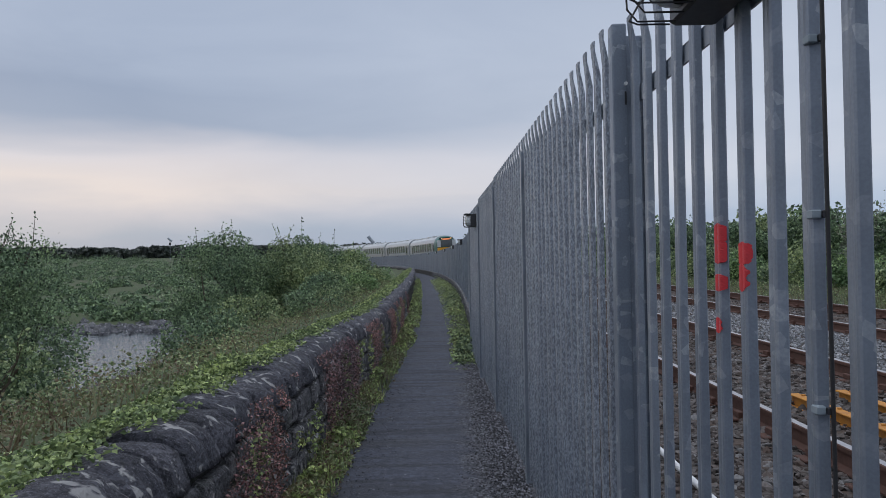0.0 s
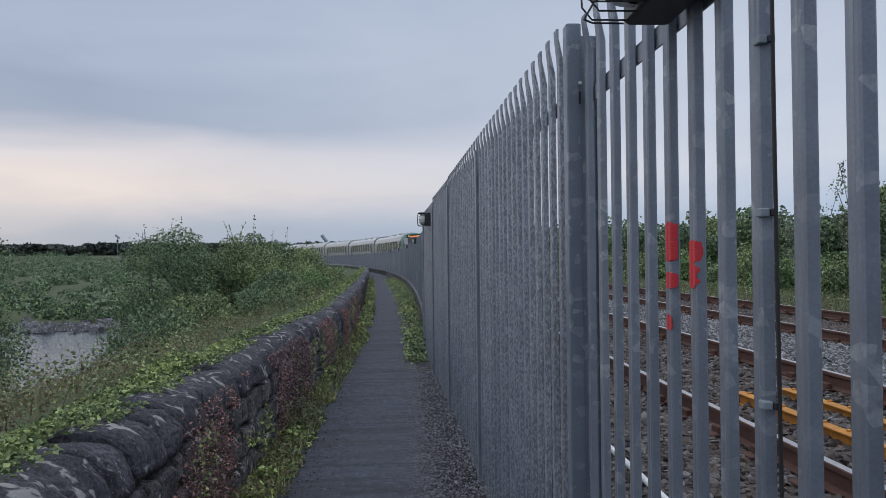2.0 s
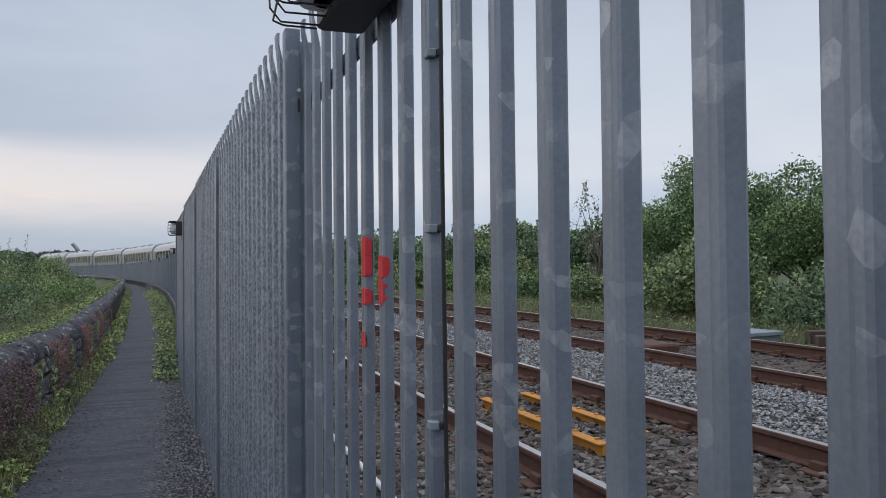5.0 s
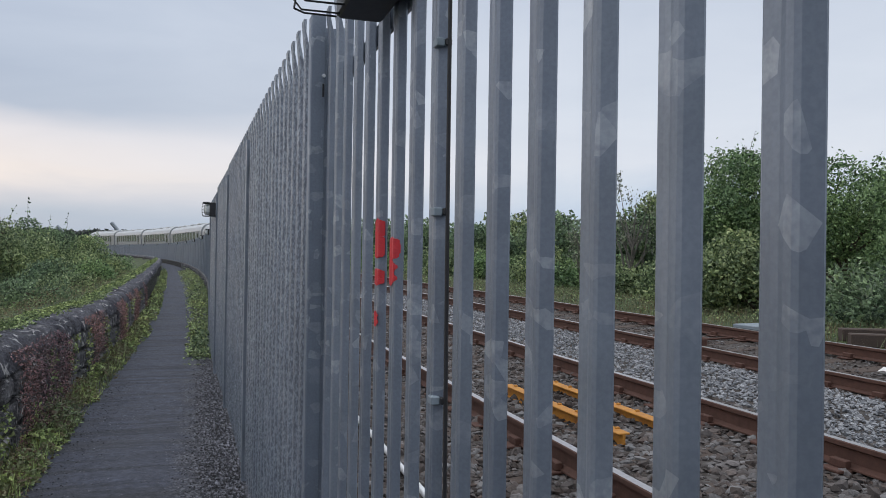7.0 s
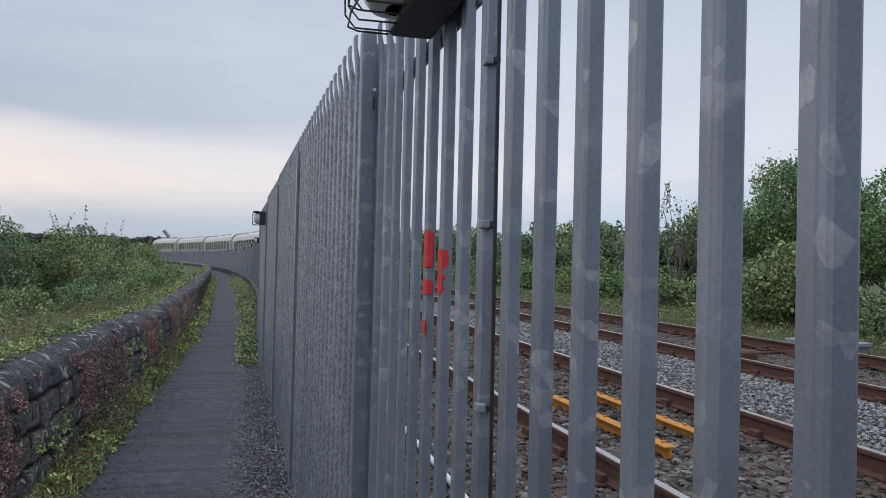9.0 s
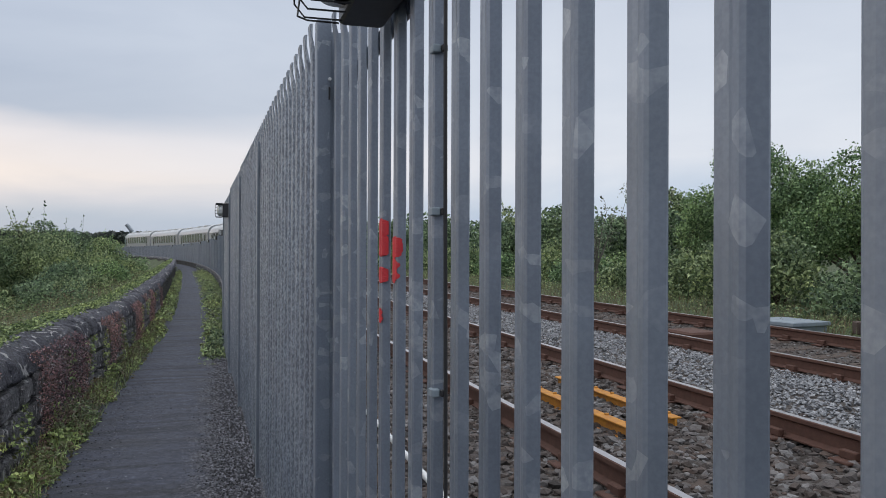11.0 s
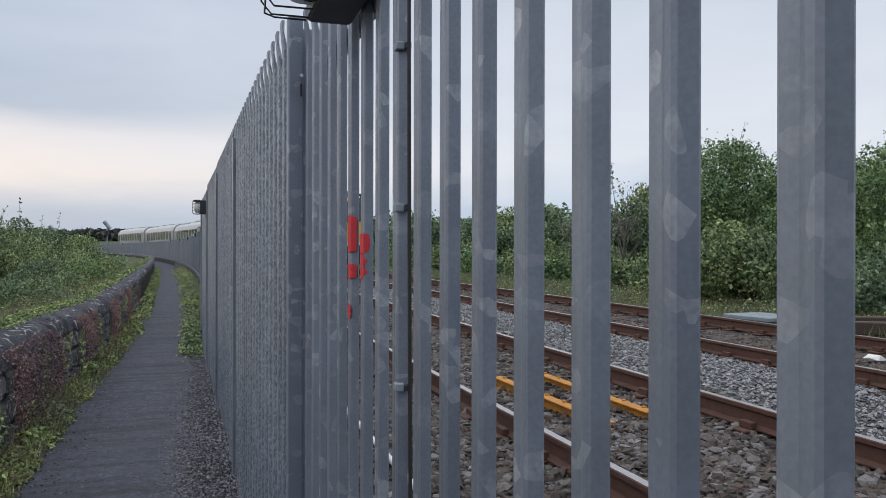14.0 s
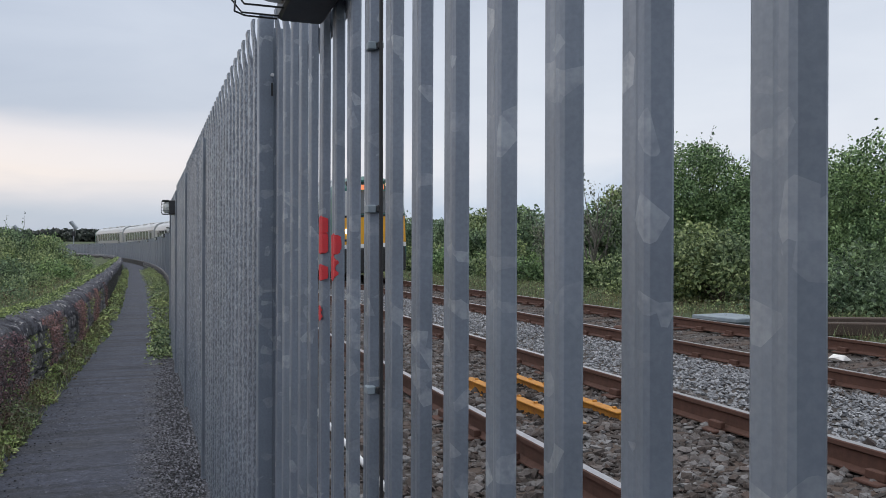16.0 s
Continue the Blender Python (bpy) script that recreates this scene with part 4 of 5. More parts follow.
def crown_points(rng, count, radius, low, high, lobes, spiky=0.1):
    """Points in an uneven heap of lobes, thick near their skins."""
    out = []
    size = rng.uniform(0.28, 0.48, lobes) * radius
    ang, rad = rng.rand(lobes) * 6.283, radius * np.sqrt(rng.rand(lobes)) * 0.8
    hz = low + (high - low) * (0.15 + 0.85 * rng.rand(lobes)) * (1 - 0.45 * (rad / radius) ** 2)
    c = np.stack([rad * np.cos(ang), rad * np.sin(ang), np.maximum(hz - size * 0.6, low + size * 0.3)], 1)
    share = size ** 2 / (size ** 2).sum()
    for k in range(lobes):
        m = int(count * share[k]) + 1
        d = rng.normal(size=(m, 3))
        d /= np.linalg.norm(d, axis=1)[:, None]
        bump = 1 + 0.25 * np.sin(d[:, 0] * 7 + k) * np.sin(d[:, 1] * 6 + 2 * k) * np.sin(d[:, 2] * 8)
        r = size[k] * bump * (1 - 0.55 * rng.rand(m) ** 1.6)
        shoot = rng.rand(m) < spiky * 0.15
        p = c[k] + d * r[:, None] * np.array((1, 1, 0.85))
        p[shoot, 2] += rng.rand(shoot.sum()) * size[k] * 0.5
        out.append(p)
    p = np.concatenate(out)
    return p[p[:, 2] > 0.02], c


def shoots(rng, centres, count, length, top_only=True):
    """Thin leafy shoots that stand out of a crown: their bars and leaf points."""
    bars, pts = Shape(), []
    for _ in range(count):
        c = centres[rng.randint(len(centres))]
        a = rng.rand() * 6.283
        tip = c + np.array((math.cos(a) * 0.35, math.sin(a) * 0.35, 0.9)) * length * rng.uniform(0.6, 1.2)
        mid = (c + tip) / 2 + rng.normal(size=3) * 0.05
        bars.tube([c, mid, tip], 0.012, 4, 0, 0.004)
        for t in np.linspace(0.35, 1, 14):
            pts.append(c + (tip - c) * t + rng.normal(size=3) * 0.04)
    return bars, np.array(pts).reshape(-1, 3)


def tree(name, label, category, x, y, height, radius, leaves, size, mat, seed, bark=BARK, low=0.05, lobes=14, group="", shoot=0, z=None, stems=5):
    rng = np.random.RandomState(seed)
    ob = thing(name, label, category, group, at=pose(x, y, (ground_z(x, y) if z is None else z) - 0.05))
    pts, centres = crown_points(rng, leaves, radius, low * height, height, lobes)
    trunk = Shape()
    for k in range(stems):
        c = centres[k % len(centres)]
        base = np.array((rng.normal() * 0.12 * radius, rng.normal() * 0.12 * radius, 0)) if stems > 1 else np.zeros(3)
        mid = base * 0.7 + c * 0.4 + rng.normal(size=3) * 0.08 * radius * np.array((1, 1, 0))
        mid[2] = c[2] * 0.55
        trunk.tube([base, (base + mid) / 2 + rng.normal(size=3) * 0.03, mid, c], 0.022 * height if stems == 1 else 0.014 * height + 0.01, 6, 0, 0.012)
    for c in centres:
        start = np.array((0, 0, max(0.1, c[2] * 0.45)))
        trunk.tube([start, (start + c) / 2 + rng.normal(size=3) * 0.1, c], 0.008 * height + 0.006, 5, 0, 0.008)
    if shoot:
        bars, extra = shoots(rng, centres, shoot, height * 0.28)
        off = len(trunk.v)
        trunk.v += bars.v
        trunk.f += [tuple(i + off for i in f) for f in bars.f]
        trunk.m += bars.m
        pts = np.concatenate([pts, extra])
    part("trunk", trunk, bark, ob, "brown woody stems")
    v = leaf_quads(pts, size, rng)
    fast_mesh("crown", v, np.arange(len(v)), 4, mat, "leafy crown", ob)
    return ob


def carpet(name, label, off0, off1, s0, s1, count, size, mat, seed, height, z_of, power=1.0, clump=2.0, thresh=-0.3):
    """Low leafy growth along the line."""
    rng = np.random.RandomState(seed)
    off, s = rng.uniform(off0, off1, count), s0 + (s1 - s0) * rng.rand(count) ** power
    keep = np.array([noise.noise((o * clump, q * clump, seed)) > thresh for o, q in zip(off, s)])
    edge = np.clip(np.minimum(np.minimum(off - off0, off1 - off) / (0.3 * (off1 - off0)), (s - s0) / 2.0), 0, 1)
    keep &= rng.rand(count) < 0.25 + edge
    off, s, edge = off[keep], s[keep], edge[keep]
    x, y = place_rows(off, s)
    hgt = (0.25 + 0.75 * edge) * np.array([max(0.15, 0.55 + 0.9 * noise.noise((o * 1.3, q * 0.9, seed + 5))) for o, q in zip(off, s)]) * height
    z = z_of(off, s) + np.where(off < 0.2, dip(s), 0) + rng.rand(len(off)) ** 0.7 * hgt
    v = leaf_quads(np.stack([x, y, z], 1), size, rng, 0.3)
    return fast_mesh(name, v, np.arange(len(v)), 4, mat, label, category="plants")


def blades(name, label, off0, off1, s0, s1, count, mat, seed, height, z_of, power=1.0):
    """Upright grass blades."""
    rng = np.random.RandomState(seed)
    off, s = rng.uniform(off0, off1, count), s0 + (s1 - s0) * rng.rand(count) ** power
    x, y = place_rows(off, s)
    z = z_of(off, s) + np.where(off < 0.2, dip(s), 0)
    h = height * rng.uniform(0.4, 1.2, count)
    a = rng.rand(count) * 6.283
    w = 0.02 * h + 0.004
    lean = rng.normal(size=(count, 2)) * h[:, None] * 0.3
    base = np.stack([x, y, z], 1)
    side = np.stack([np.cos(a) * w, np.sin(a) * w, 0 * w], 1)
    tip = base + np.stack([lean[:, 0], lean[:, 1], h], 1)
    v = np.stack([base - side, base + side, tip], 1).reshape(-1, 3)
    return fast_mesh(name, v, np.arange(len(v)), 3, mat, label, category="grass")


def slope_z(off, s):
    return np.interp(-2.25 - off, [p[0] for p in SLOPE], [p[1] for p in SLOPE])


def right_z(off, s):
    return np.interp(off, [8.5, 9.3, 10.4, 11, 14, 30, 80], [0.27, 0.14, 0.0, -0.02, 0.05, 0.3, 1.5])


def build_plants():
    # creeper behind and over the wall's back edge
    crest = lambda o, s: np.interp(o, [-3.4, -2.6, -2.3, -2.12, -1.95], [0.48, 0.60, 0.78, 0.865, 0.865])
    carpet("creeper", "bright yellow-green creeper growing over the wall top", -3.1, -1.96, 0.6, 14, 56000, 0.027, IVY, 31, 0.20, crest, 1.3, 2.2, -0.22)
    carpet("creeper", "yellow-green creeper along the far wall top", -2.95, -2.04, 14, 75, 15000, 0.062, IVY, 32, 0.20, crest, 1.4, 2.0, -0.15)
    carpet("creeper", "darker green creeper under the bright leaves", -3.1, -2.12, 0.6, 40, 16000, 0.045, LEAF, 30, 0.13, crest, 1.6, 2.0, -0.5)
    carpet("dry_plants", "brown and olive dry plants behind the wall", -6.0, -2.6, 1.0, 45, 46000, 0.031, RUSSET, 33, 0.55, slope_z, 1.7, 0.9, -0.3)
    carpet("undergrowth", "dense green undergrowth on the bank", -6.6, -2.9, 1.0, 60, 44000, 0.040, LEAF, 34, 0.62, slope_z, 1.2, 0.55, 0.0)
    blades("grass", "long grass on the bank behind the wall", -7.5, -2.5, 1.0, 30, 3000, RUSSET, 35, 0.32, slope_z, 1.4)
    # verge at the foot of the wall
    carpet("verge_weeds", "green weeds along the foot of the stone wall", -1.80, -1.46, 1.6, 14, 15000, 0.044, WEED, 36, 0.20, lambda o, s: 0 * o, 1.3, 2.4, 0.0)
    carpet("verge_weeds", "green weeds along the foot of the far stone wall", -1.80, -1.35, 14, 60, 9000, 0.06, WEED, 37, 0.35, lambda o, s: 0 * o, 1.3, 1.2, -0.3)
    carpet("dry_plants", "russet dry weeds at the foot of the wall", -1.80, -1.44, 1.4, 20, 18000, 0.026, RUSSET, 46, 0.30, lambda o, s: 0 * o, 1.3, 1.7, -0.1)
    blades("grass", "grass tufts at the foot of the wall", -1.80, -1.48, 1.4, 20, 2200, WEED, 38, 0.15, lambda o, s: 0 * o, 1.3)
    carpet("verge_weeds", "green weeds along the fence plinth", -0.68, -0.18, 10.6, 60, 17000, 0.05, WEED, 39, 0.42, lambda o, s: 0 * o, 1.15, 1.5, -0.02)
    carpet("verge_weeds", "darker green weeds along the fence plinth", -0.60, -0.18, 10.8, 40, 10000, 0.045, LEAF, 40, 0.55, lambda o, s: 0 * o, 1.15, 0.9, -0.2)
    # reddened creeper on the wall's face
    rng = np.random.RandomState(41)
    s, z = 2.0 + 20 * rng.rand(56000) ** 1.1, rng.rand(56000) * 0.80
    keep = np.array([noise.noise((a * 0.55, b * 0.9, 9)) + 0.35 * noise.noise((a * 3, b * 3, 2)) + 0.42 * math.exp(-((a - 6.6) / 2.2) ** 2) - 0.4 * max(0.0, 3.5 - a) > 0.17 for a, b in zip(s, z)])
    s, z = s[keep], z[keep]
    x, y = place_rows(-1.75 + rng.rand(len(s)) * 0.06 - np.maximum(0, z - 0.66) * 0.5, s)
    v = leaf_quads(np.stack([x, y, z + dip(s)], 1), 0.0145, rng)
    fast_mesh("red_creeper", v, np.arange(len(v)), 4, CRIMSON, "small reddened creeper hanging on the stone wall", category="plants")
    s, z = 1.6 + 18 * rng.rand(9000) ** 1.2, rng.rand(9000) * 0.7
    keep = np.array([noise.noise((a * 1.6, b * 2.2, 19)) > 0.22 for a, b in zip(s, z)])
    s, z = s[keep], z[keep]
    x, y = place_rows(-1.75 + rng.rand(len(s)) * 0.06, s)
    v = leaf_quads(np.stack([x, y, z + dip(s)], 1), 0.026, rng)
    fast_mesh("moss_plants", v, np.arange(len(v)), 4, WEED, "small green and ochre plants rooted in the wall joints", category="plants")

    bush = "dense green hawthorn bush on the river bank"
    for i, (x, y, h, r, n, sz, mat, sh) in enumerate((
        (-9.3, 13.2, 4.1, 2.3, 30000, 0.050, LEAF_DARK, 40), (-7.6, 10.4, 1.9, 1.3, 5000, 0.055, LEAF, 8),
        (-9.4, 31.0, 4.9, 2.6, 28000, 0.075, LEAF_DARK, 18), (-7.3, 33.0, 4.0, 2.2, 18000, 0.075, LEAF, 12),
        (-7.2, 37.0, 3.5, 2.2, 9000, 0.09, LEAF, 8), (-8.4, 44.0, 5.3, 2.1, 9000, 0.10, LEAF_DARK, 10), (-7.7, 46.0, 3.9, 2.1, 9000, 0.10, LEAF_BRIGHT, 8),
        (-6.1, 40.0, 2.7, 1.8, 7000, 0.09, LEAF, 4), (-5.6, 33.0, 1.9, 1.6, 6000, 0.08, LEAF, 4), (-8.3, 52.0, 3.3, 1.9, 8000, 0.11, LEAF_BRIGHT, 6),
        (-9.8, 58.0, 2.6, 2.0, 8000, 0.12, LEAF, 4), (-5.3, 26.0, 1.5, 1.3, 5000, 0.07, LEAF_DARK, 3), (-7.4, 24.0, 2.2, 1.6, 6000, 0.075, LEAF, 5),
        (-6.9, 18.5, 1.6, 1.4, 5000, 0.065, LEAF_DARK, 3), (-4.4, 24.0, 0.9, 1.0, 3500, 0.06, LEAF, 2), (-4.6, 30.0, 1.2, 1.2, 4000, 0.065, LEAF_BRIGHT, 2), (-4.9, 36.0, 1.5, 1.4, 5000, 0.075, LEAF, 3), (-5.4, 43.0, 1.7, 1.6, 5000, 0.085, LEAF_BRIGHT, 3), (-6.2, 50.0, 1.8, 1.7, 5000, 0.09, LEAF, 3), (-6.9, 56.0, 1.8, 1.8, 5000, 0.10, LEAF, 2), (-4.3, 19.5, 0.9, 0.9, 3000, 0.055, LEAF_DARK, 2))):
        tree("bush", bush, "bush", x, y, h, r, n, sz, mat, 100 + i, lobes=12, group="river bank bushes", shoot=sh)
    # beyond the railway
    tree_label = "leafy green sycamore tree beyond the railway"
    for i, (x, y, h, r, n, sz, mat) in enumerate((
        (18.8, 24.3, 6.0, 2.3, 27000, 0.088, LEAF_BRIGHT), (20.2, 20.0, 5.8, 2.5, 27000, 0.088, LEAF_BRIGHT), (20.0, 15.4, 5.5, 2.5, 27000, 0.088, LEAF_BRIGHT), (23.0, 27.0, 5.2, 2.5, 11000, 0.15, LEAF_DARK),
        (19.0, 8.0, 6.3, 2.6, 12000, 0.13, LEAF_BRIGHT), (21.5, 36.0, 4.2, 2.4, 9000, 0.16, LEAF_DARK), (22, 46.0, 4.6, 2.6, 9000, 0.17, LEAF_DARK), (20.5, 55.0, 4.2, 2.6, 8000, 0.18, LEAF_DARK),
        (19, 66.0, 4.4, 3.0, 8000, 0.2, LEAF_DARK), (17, 79.0, 4.6, 3.2, 8000, 0.22, LEAF_DARK), (24, 61.0, 5.4, 3.0, 8000, 0.2, LEAF), (14.5, 95.0, 5.0, 3.4, 8000, 0.25, LEAF_DARK), (26, 40, 5.2, 2.8, 8000, 0.18, LEAF), (12, 112, 5.5, 4, 8000, 0.3, LEAF_DARK))):
        tree("tree", tree_label, "tree", x, y, h, r, n, sz, mat, 200 + i, low=0.22, lobes=18, group="trees beyond the railway", shoot=6, stems=1)
    tree("tree", "thin sparse grey-leaved willow beyond the railway", "tree", 16.9, 28.2, 5.2, 1.2, 420, 0.10, LEAF_PALE, 231, GREYBARK, 0.35, 16, stems=3, shoot=10)
    tree("tree", "thin sparse grey-leaved willow beyond the railway", "tree", 15.9, 30.6, 4.0, 1.0, 420, 0.10, LEAF_PALE, 232, GREYBARK, 0.3, 14, stems=3, shoot=6)
    scrub = "dense dark bramble thicket beside the railway"
    for i, (x, y, h, r, n, mat) in enumerate((
        (14.9, 17.6, 2.5, 2.1, 14000, LEAF), (15.2, 13.4, 1.9, 2.0, 12000, LEAF_DARK), (15.4, 21.8, 2.1, 2.0, 9000, LEAF), (15.4, 9.8, 1.6, 1.8, 9000, LEAF), (17.0, 28.0, 1.8, 2.2, 8000, LEAF), (17.5, 33.0, 1.7, 2.4, 8000, LEAF_BRIGHT),
        (17.3, 38.5, 2.2, 2.4, 7000, LEAF), (17.4, 44.5, 1.9, 2.6, 7000, LEAF_BRIGHT), (16.6, 51.0, 2.3, 2.8, 7000, LEAF), (16.2, 58.0, 2.0, 2.8, 6000, LEAF), (15.0, 66.0, 2.4, 3.0, 6000, LEAF_BRIGHT), (13.5, 76, 2.6, 3.4, 6000, LEAF), (10.5, 90, 2.6, 3.6, 6000, LEAF))):
        tree("bramble_thicket", scrub, "bush", x, y, h, r, n, 0.075 + 0.0015 * y, mat, 300 + i, lobes=16, group="bramble thickets", shoot=5, stems=6, low=0.0)
    carpet("verge_plants", "rough weeds beyond the far track", 11.4, 16.0, 3.0, 70, 26000, 0.065, LEAF, 50, 0.30, right_z, 1.3, 0.6, -0.25)
    blades("grass", "short pale grass beyond the far track", 10.9, 15.5, 3.0, 60, 15000, RUSSET, 51, 0.28, right_z, 1.4)

    # scrub on the plain across the river
    rng = np.random.RandomState(60)
    pts = []
    for _ in range(1300):
        d, a = 71 + 310 * rng.rand() ** 1.35, radians(rng.uniform(-48, -6))
        x, y = d * math.sin(a), d * math.cos(a)
        if polar(x, y)[0] > -18:
            continue
        r = rng.uniform(0.8, 2.4) * (0.45 + d / 260)
        m = 150
        q = rng.normal(size=(m, 3))
        q /= np.linalg.norm(q, axis=1)[:, None]
        q[:, 2] = np.abs(q[:, 2]) * rng.uniform(0.5, 0.9)
        pts.append(q * r * (0.75 + 0.35 * rng.rand(m, 1)) + np.array((x, y, ground_z(x, y) - 0.2)))
    v = leaf_quads(np.concatenate(pts), 0.30, rng)
    fast_mesh("scrub", v, np.arange(len(v)), 4, LEAF_DARK, "dark green scrub on the low plain across the river", category="scrub")
    pts = []
    for k in range(420):
        a = radians(-52 + 50 * k / 420 + rng.normal() * 0.15)
        d = 430 + rng.normal() * 12
        x, y = d * math.sin(a), d * math.cos(a)
        h = rng.uniform(3.4, 5.6)
        m = 120
        q = rng.normal(size=(m, 3)) * np.array((2.2, 2.2, 1.0)) * 0.8
        q[:, 2] = rng.rand(m) ** 0.8 * h
        pts.append(q + np.array((x, y, ground_z(x, y))))
    v = leaf_quads(np.concatenate(pts), 2.2, rng)
    fast_mesh("far_pine_wood", v, np.arange(len(v)), 4, PINE, "dark line of pine wood on the horizon", category="wood")
    pts = []
    for k in range(160):
        a = radians(2 + 60 * k / 160 + rng.normal() * 0.2)
        d = rng.uniform(110, 240)
        x, y = d * math.sin(a), d * math.cos(a)
        if polar(x, y)[0] < 25:
            continue
        h = rng.uniform(4, 8)
        q = rng.normal(size=(420, 3)) * np.array((3, 3, 1.0)) * 0.8
        q[:, 2] = rng.rand(420) ** 0.8 * h
        pts.append(q + np.array((x, y, ground_z(x, y))))
    v = leaf_quads(np.concatenate(pts), 0.55, rng)
    fast_mesh("far_trees", v, np.arange(len(v)), 4, LEAF_DARK, "dark far trees beyond the railway", category="wood")
    # stones along the river's edges
    c = np.stack([rng.uniform(-60, -12, 700), 62.5 + rng.normal(size=700) * 2.2, WATER_Z + rng.uniform(-0.35, 0.1, 700)], 1)
    c[:, 1] += 0.10 * (c[:, 0] + 20)
    scatter_stones("river_rocks", "dark wet rocks along the far river bank", c, rng.uniform(0.25, 0.8, 700), STONE, True, 61)
    u = rng.uniform(11.2, 13.2, 300)
    s = rng.uniform(14, 60, 300)
    x, y = place_rows(-2.25 - u, s)
    scatter_stones("river_rocks", "dark wet rocks along the near river bank", np.stack([x, y, np.full(300, WATER_Z + 0.02)], 1), rng.uniform(0.15, 0.5, 300), STONE, True, 62)


# ---------------------------------------------------------------- masts
def mast(x, y, height, tilt, turn):
    ob = thing("trackside_mast", "slim grey mast with a tilted hooded lamp head", "mast", "trackside masts", at=pose(x, y, 0, 0, 0, turn))
    part("pole", Shape().tube([(0, 0, -1), (0, 0, height - 0.6)], 0.11, 8), ZINC_POST, ob)
    part("box", Shape().box(-0.35, -0.25, height - 2.4, 0.35, 0.25, height - 1.3, 0, 0.04), BLACK, ob)
    h = part("head", Shape().tube([(-1.05, 0, 0), (-0.95, 0, 0), (0.95, 0, 0), (1.05, 0, 0)], 0.42, 10), ZINC_POST, ob)
    h.matrix_basis = pose(0, 0, height, 0, tilt, 0)
    return ob


# ---------------------------------------------------------------- train
CAR, GAP = 23.6, 0.6


def car_ring(y, sx=1.0, drop=0.0, low=0.32):
    half = [(1.36, low), (1.42, 0.95), (1.42, 2.55), (1.36, 3.0), (1.20, 3.40), (0.90, 3.68), (0.45, 3.83), (0.0, 3.86)]
    left = [(-x * sx, y, z if z < 2 else z - drop) for x, z in half]
    right = [(x * sx, y, z if z < 2 else z - drop) for x, z in reversed(half[:-1])]
    return left + right


def railcar(cab):
    ob = thing("railcar", "silver railway coach with a dark window band and pale roof", "railway coach", "train coaches")
    h = CAR / 2
    y0 = -h + (1.6 if cab else 0.12)
    cut = lambda y, a, b: [(x, y, z) for x, z in a] + [(-x, y, z) for x, z in reversed(b)]
    wall_low = [(-1.36, 0.32), (-1.42, 0.95), (-1.42, 1.86)]
    roof_up = [(-1.41, 2.90), (-1.36, 3.08), (-1.20, 3.42), (-0.90, 3.68), (-0.45, 3.83)]
    part("body", Shape().sweep([cut(y, wall_low, wall_low) for y in (y0, h)]), SILVER, ob, "silver lower body")
    part("upper_body", Shape().sweep([cut(y, roof_up, roof_up) for y in (y0, h)]), SILVER, ob, "silver body side above the windows")
    for ya, yb in ((y0, -8.05), (8.15, h)):
        part("end_bay", Shape().box(-1.412, ya, 1.86, 1.412, yb, 2.90), SILVER, ob, "silver body side beside the doors")
    for k in range(7):
        y = -8.05 + k * 2.06 + 1.7
        for sx in (-1.39, 1.39):
            part("window_pillar", Shape().box(sx - 0.02, y, 1.86, sx + 0.02, y + 0.36, 2.90), SILVER, ob)
    roof = Shape()
    ringr = lambda y: [(x * 1.004, y, z + 0.012) for x, _, z in car_ring(y)[4:11]]
    roof.sweep([ringr(y0 + 0.05), ringr(h - 0.15)], closed=False)
    part("roof", roof, ROOFGREY, ob, "pale grey curved roof")
    for y in (-6.5, -1.5, 4.5, 8.0):
        part("roof_unit", Shape().box(-0.7, y - 1.2, 3.78, 0.7, y + 1.2, 3.98, 0, 0.06), ROOFGREY, ob)
    for sx in (-1, 1):
        x0, x1 = sorted((sx * 1.40, sx * 1.432))
        part("window_trim", Shape().box(x0, -8.1, 1.82, x1, 8.2, 1.88, 0, 0.01), DOORGREY, ob, "dark strip under the windows")
        for k in range(8):
            a, b = sorted((sx * 1.405, sx * 1.413))
            y = -8.05 + k * 2.06
            part("window", Shape().box(a, y, 1.88, b, y + 1.7, 2.90), PANE, ob, "lightly tinted window pane")
        for y in (-9.6, 9.0):
            a, b = sorted((sx * 1.41, sx * 1.437))
            door = part("door", Shape().box(a, y - 0.65, 0.75, b, y + 0.65, 2.90, 0, 0.01), DOORGREY, ob, "grey passenger door")
            c, d = sorted((sx * 1.437, sx * 1.443))
            part("door_window", Shape().box(c, y - 0.4, 1.75, d, y + 0.4, 2.7), GLASS, door)
        a, b = sorted((sx * 1.425, sx * 1.433))
        part("stripe", Shape().box(a, y0 + 0.1, 2.93, b, h - 0.2, 2.98), DOORGREY, ob, "dark grey cantrail stripe")
        part("skirt", Shape().box(min(sx * 1.30, sx * 1.40), -6.5, 0.22, max(sx * 1.30, sx * 1.40), 6.5, 0.60, 0, 0.01), DARKPLASTIC, ob)
    for y in (-8.0, 8.0):
        bogie = part("bogie", Shape().box(-1.15, y - 1.7, 0.35, 1.15, y + 1.7, 0.75, 0, 0.04), DARKPLASTIC, ob)
        for dy in (-1.25, 1.25):
            for sx in (-0.83, 0.83):
                part("wheel", Shape().tube([(sx - 0.065, y + dy, 0.43), (sx + 0.065, y + dy, 0.43)], 0.43, 18), RUST, bogie, "steel wheel")
    part("gangway", Shape().box(-0.6, h - 0.02, 0.7, 0.6, h + 0.30, 2.9, 0, 0.03), DARKPLASTIC, ob, "black rubber gangway")
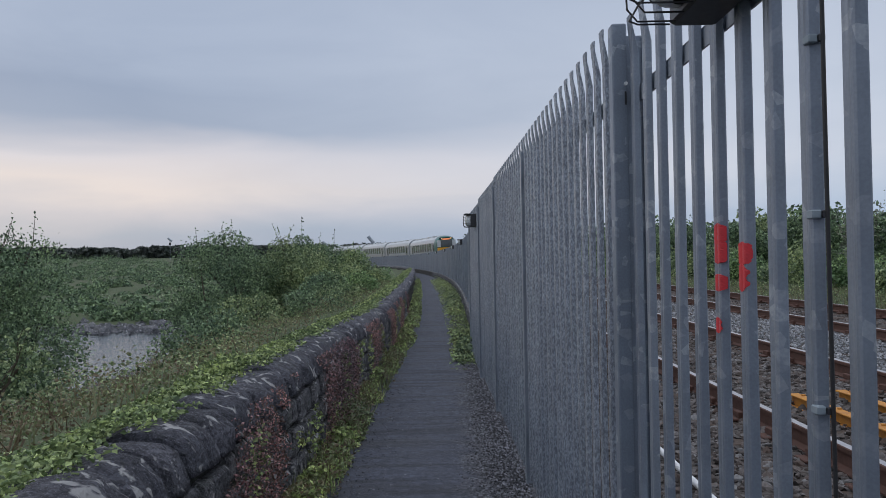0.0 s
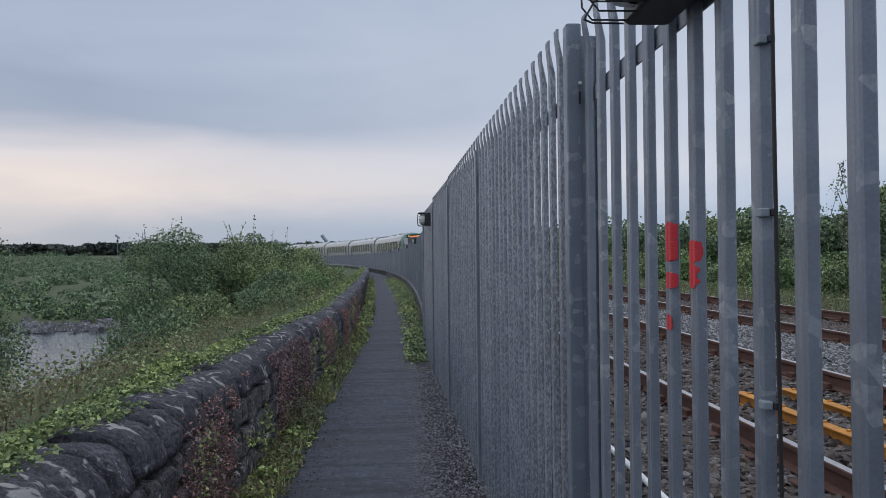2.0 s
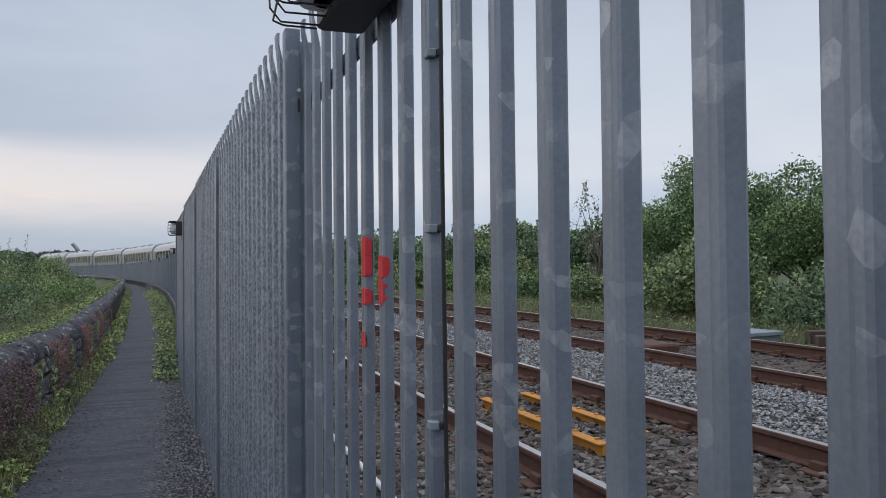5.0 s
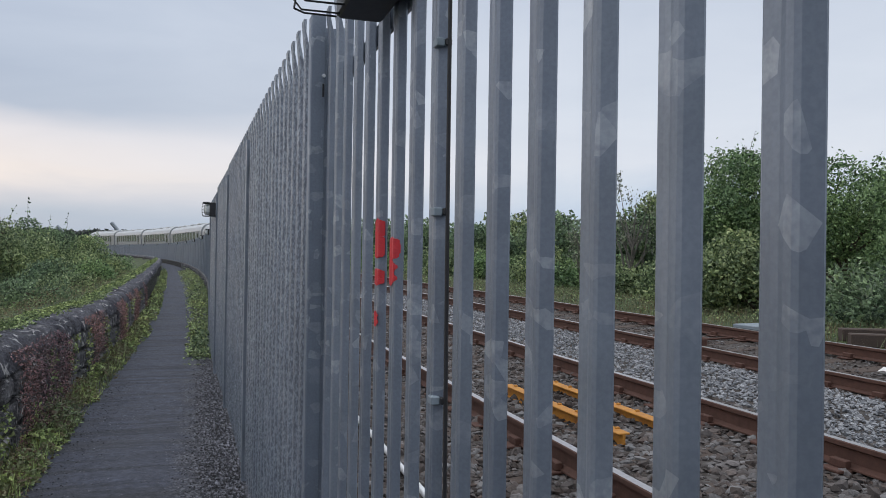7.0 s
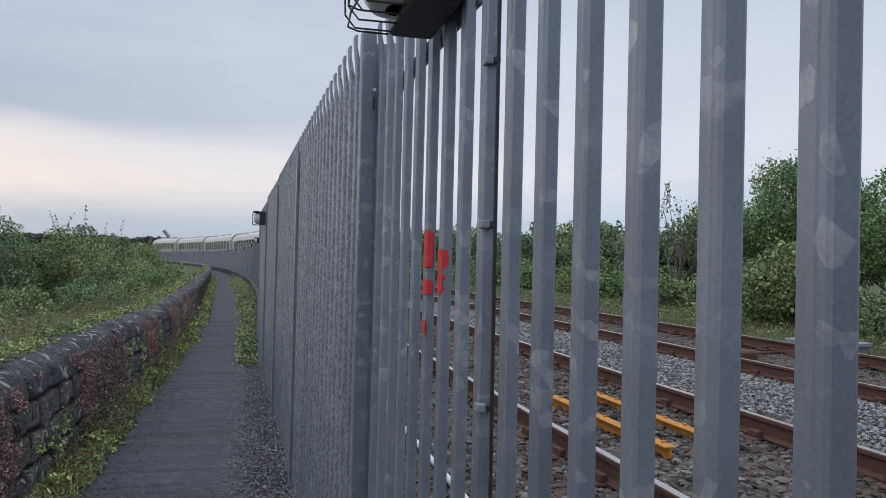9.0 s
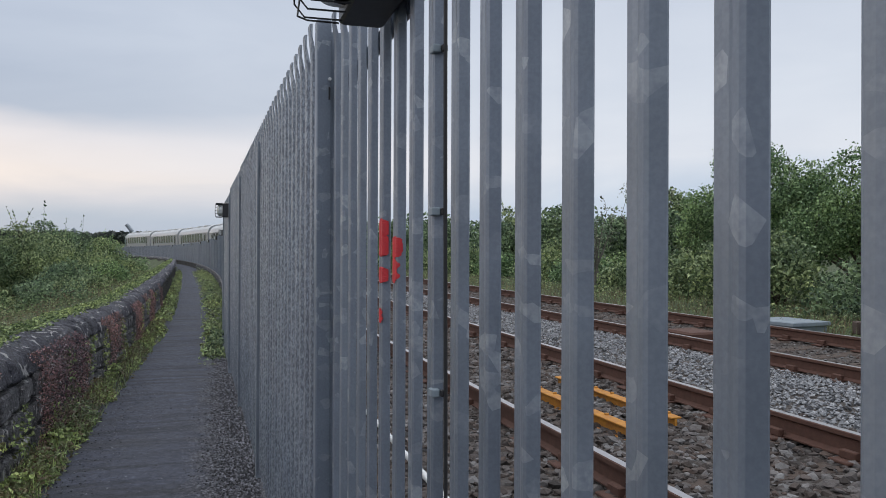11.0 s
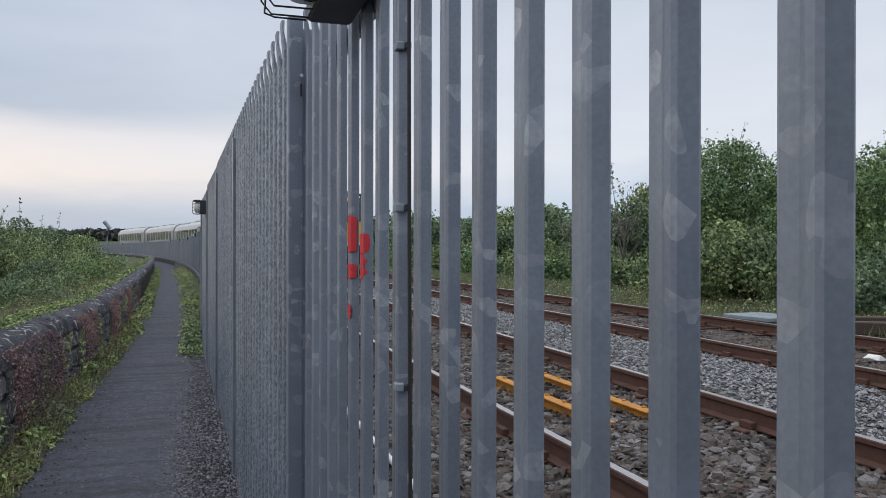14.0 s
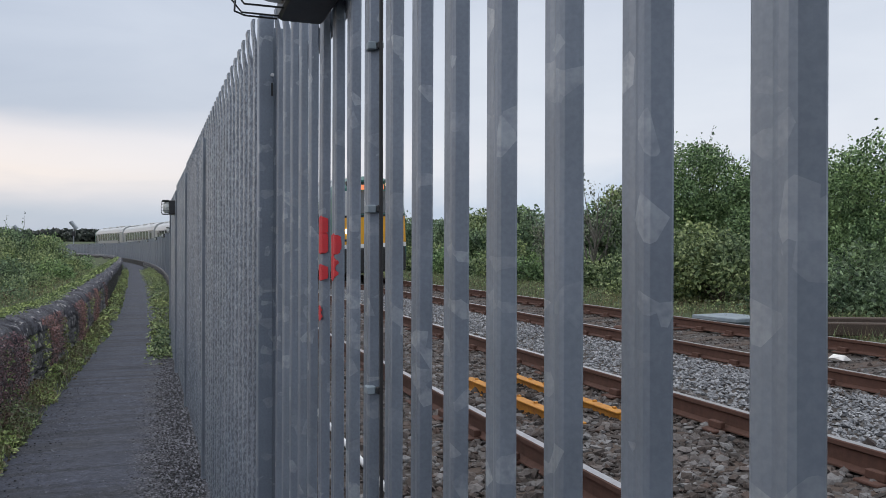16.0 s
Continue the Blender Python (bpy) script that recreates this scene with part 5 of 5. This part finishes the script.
    if not cab:
        part("gangway", Shape().box(-0.6, -h - 0.28, 0.7, 0.6, -h + 0.14, 2.9, 0, 0.03), DARKPLASTIC, ob, "black rubber gangway")
        return ob
    front = -h
    nose = Shape().sweep([car_ring(front + 0.10, 0.90, 0.20, 0.36), car_ring(front + 0.30, 0.95, 0.08, 0.34), car_ring(front + 0.8, 0.985, 0.03), car_ring(y0)])
    part("cab", nose, GREENPAINT, ob, "dark green cab hood")
    f = front + 0.10
    part("bumper", Shape().box(-1.22, f - 0.10, 0.25, 1.22, f + 0.1, 1.15, 0, 0.05), DARKPLASTIC, ob, "black bumper")
    part("white_band", Shape().box(-1.26, f - 0.06, 1.15, 1.26, f + 0.1, 1.30, 0, 0.012), WHITEPAINT, ob, "white band")
    part("nose_panel", Shape().box(-1.26, f - 0.05, 1.30, 1.26, f + 0.1, 2.28, 0, 0.02), YELLOWPAINT, ob, "warning yellow nose panel")
    part("trim", Shape().box(-1.24, f - 0.055, 2.28, 1.24, f + 0.1, 2.36, 0, 0.01), DARKPLASTIC, ob)
    part("windscreen", Shape().box(-1.02, f - 0.03, 2.40, 1.02, f + 0.12, 3.22, 0, 0.02), GLASS, ob, "dark cab windscreen")
    for sx in (-1, 1):
        part("pillar", Shape().box(min(sx * 0.78, sx * 1.24), f - 0.045, 2.36, max(sx * 0.78, sx * 1.24), f + 0.1, 3.25, 0, 0.02), ROOFGREY, ob, "pale windscreen pillar")
        part("headlight", Shape().tube([(sx * 0.95, f - 0.10, 1.78), (sx * 0.95, f - 0.04, 1.78)], 0.10, 14), HEADLIGHT, ob, "lit round headlight")
        part("marker_light", Shape().tube([(sx * 0.62, f - 0.07, 3.46), (sx * 0.62, f + 0.3, 3.46)], 0.07, 12), WARM, ob, "lit warm marker light")
        part("horn_cover", Shape().box(sx * 1.0 - 0.1, f - 0.08, 1.42, sx * 1.0 + 0.1, f - 0.03, 1.5, 0, 0.01), DARKPLASTIC, ob)
    part("destination_display", Shape().box(-0.5, f - 0.035, 3.28, 0.5, f + 0.25, 3.46, 0, 0.01), AMBER, ob, "lit amber destination display")
    part("brow", Shape().box(-0.9, f + 0.0, 3.22, 0.9, f + 0.4, 3.62, 0, 0.05), DARKPLASTIC, ob)
    part("coupler", Shape().box(-0.16, f - 0.55, 0.75, 0.16, f, 1.02, 0, 0.04), DARKPLASTIC, ob, "black coupler")
    part("wiper", Shape().tube([(0.1, f - 0.045, 2.38), (0.5, f - 0.045, 3.0)], 0.012, 5), DARKPLASTIC, ob)
    return ob


def build_masts():
    mast(-19.6, 190.0, 6.7, 52, 0)
    mast(-34.5, 214.0, 6.3, 48, 0)
    mast(-118.0, 330.0, 12.0, 40, 0)


TRACK_OFF, TRACK_Z = 6.93, 0.435
lead_car = railcar(True)
tagged(lead_car, "leading railcar with yellow nose, dark windscreen and lit headlights")
middle = railcar(False)
cars = [(lead_car, 0.0), (middle, 0.0)] + [(copy_thing(middle, Matrix.Identity(4)), 0.0) for _ in range(2)]
tail_car = copy_thing(lead_car, Matrix.Identity(4))
tagged(tail_car, "rear railcar of the train with a rounded cab end")
cars.append((tail_car, 180.0))


def front_s(t):
    """How far along the line the train's nose is."""
    return 102.4 - 5.05 * t + 0.0184 * t * t


def motions():
    for n, (car, turn) in enumerate(cars):
        rows = []
        for i in range(0, 33):
            t = i * 0.5
            s = front_s(t) + CAR / 2 + n * (CAR + GAP)
            rows.append((t, at_line(s, TRACK_OFF, TRACK_Z + rise(s)) @ pose(0, 0, 0, 0, -3.08, 0) @ pose(0, 0, 0, 0, 0, turn)))
        walk(car, rows)


build_masts()
build_trackside()
build_tracks()
build_ballast()
build_plants()
build_wall()
motions()
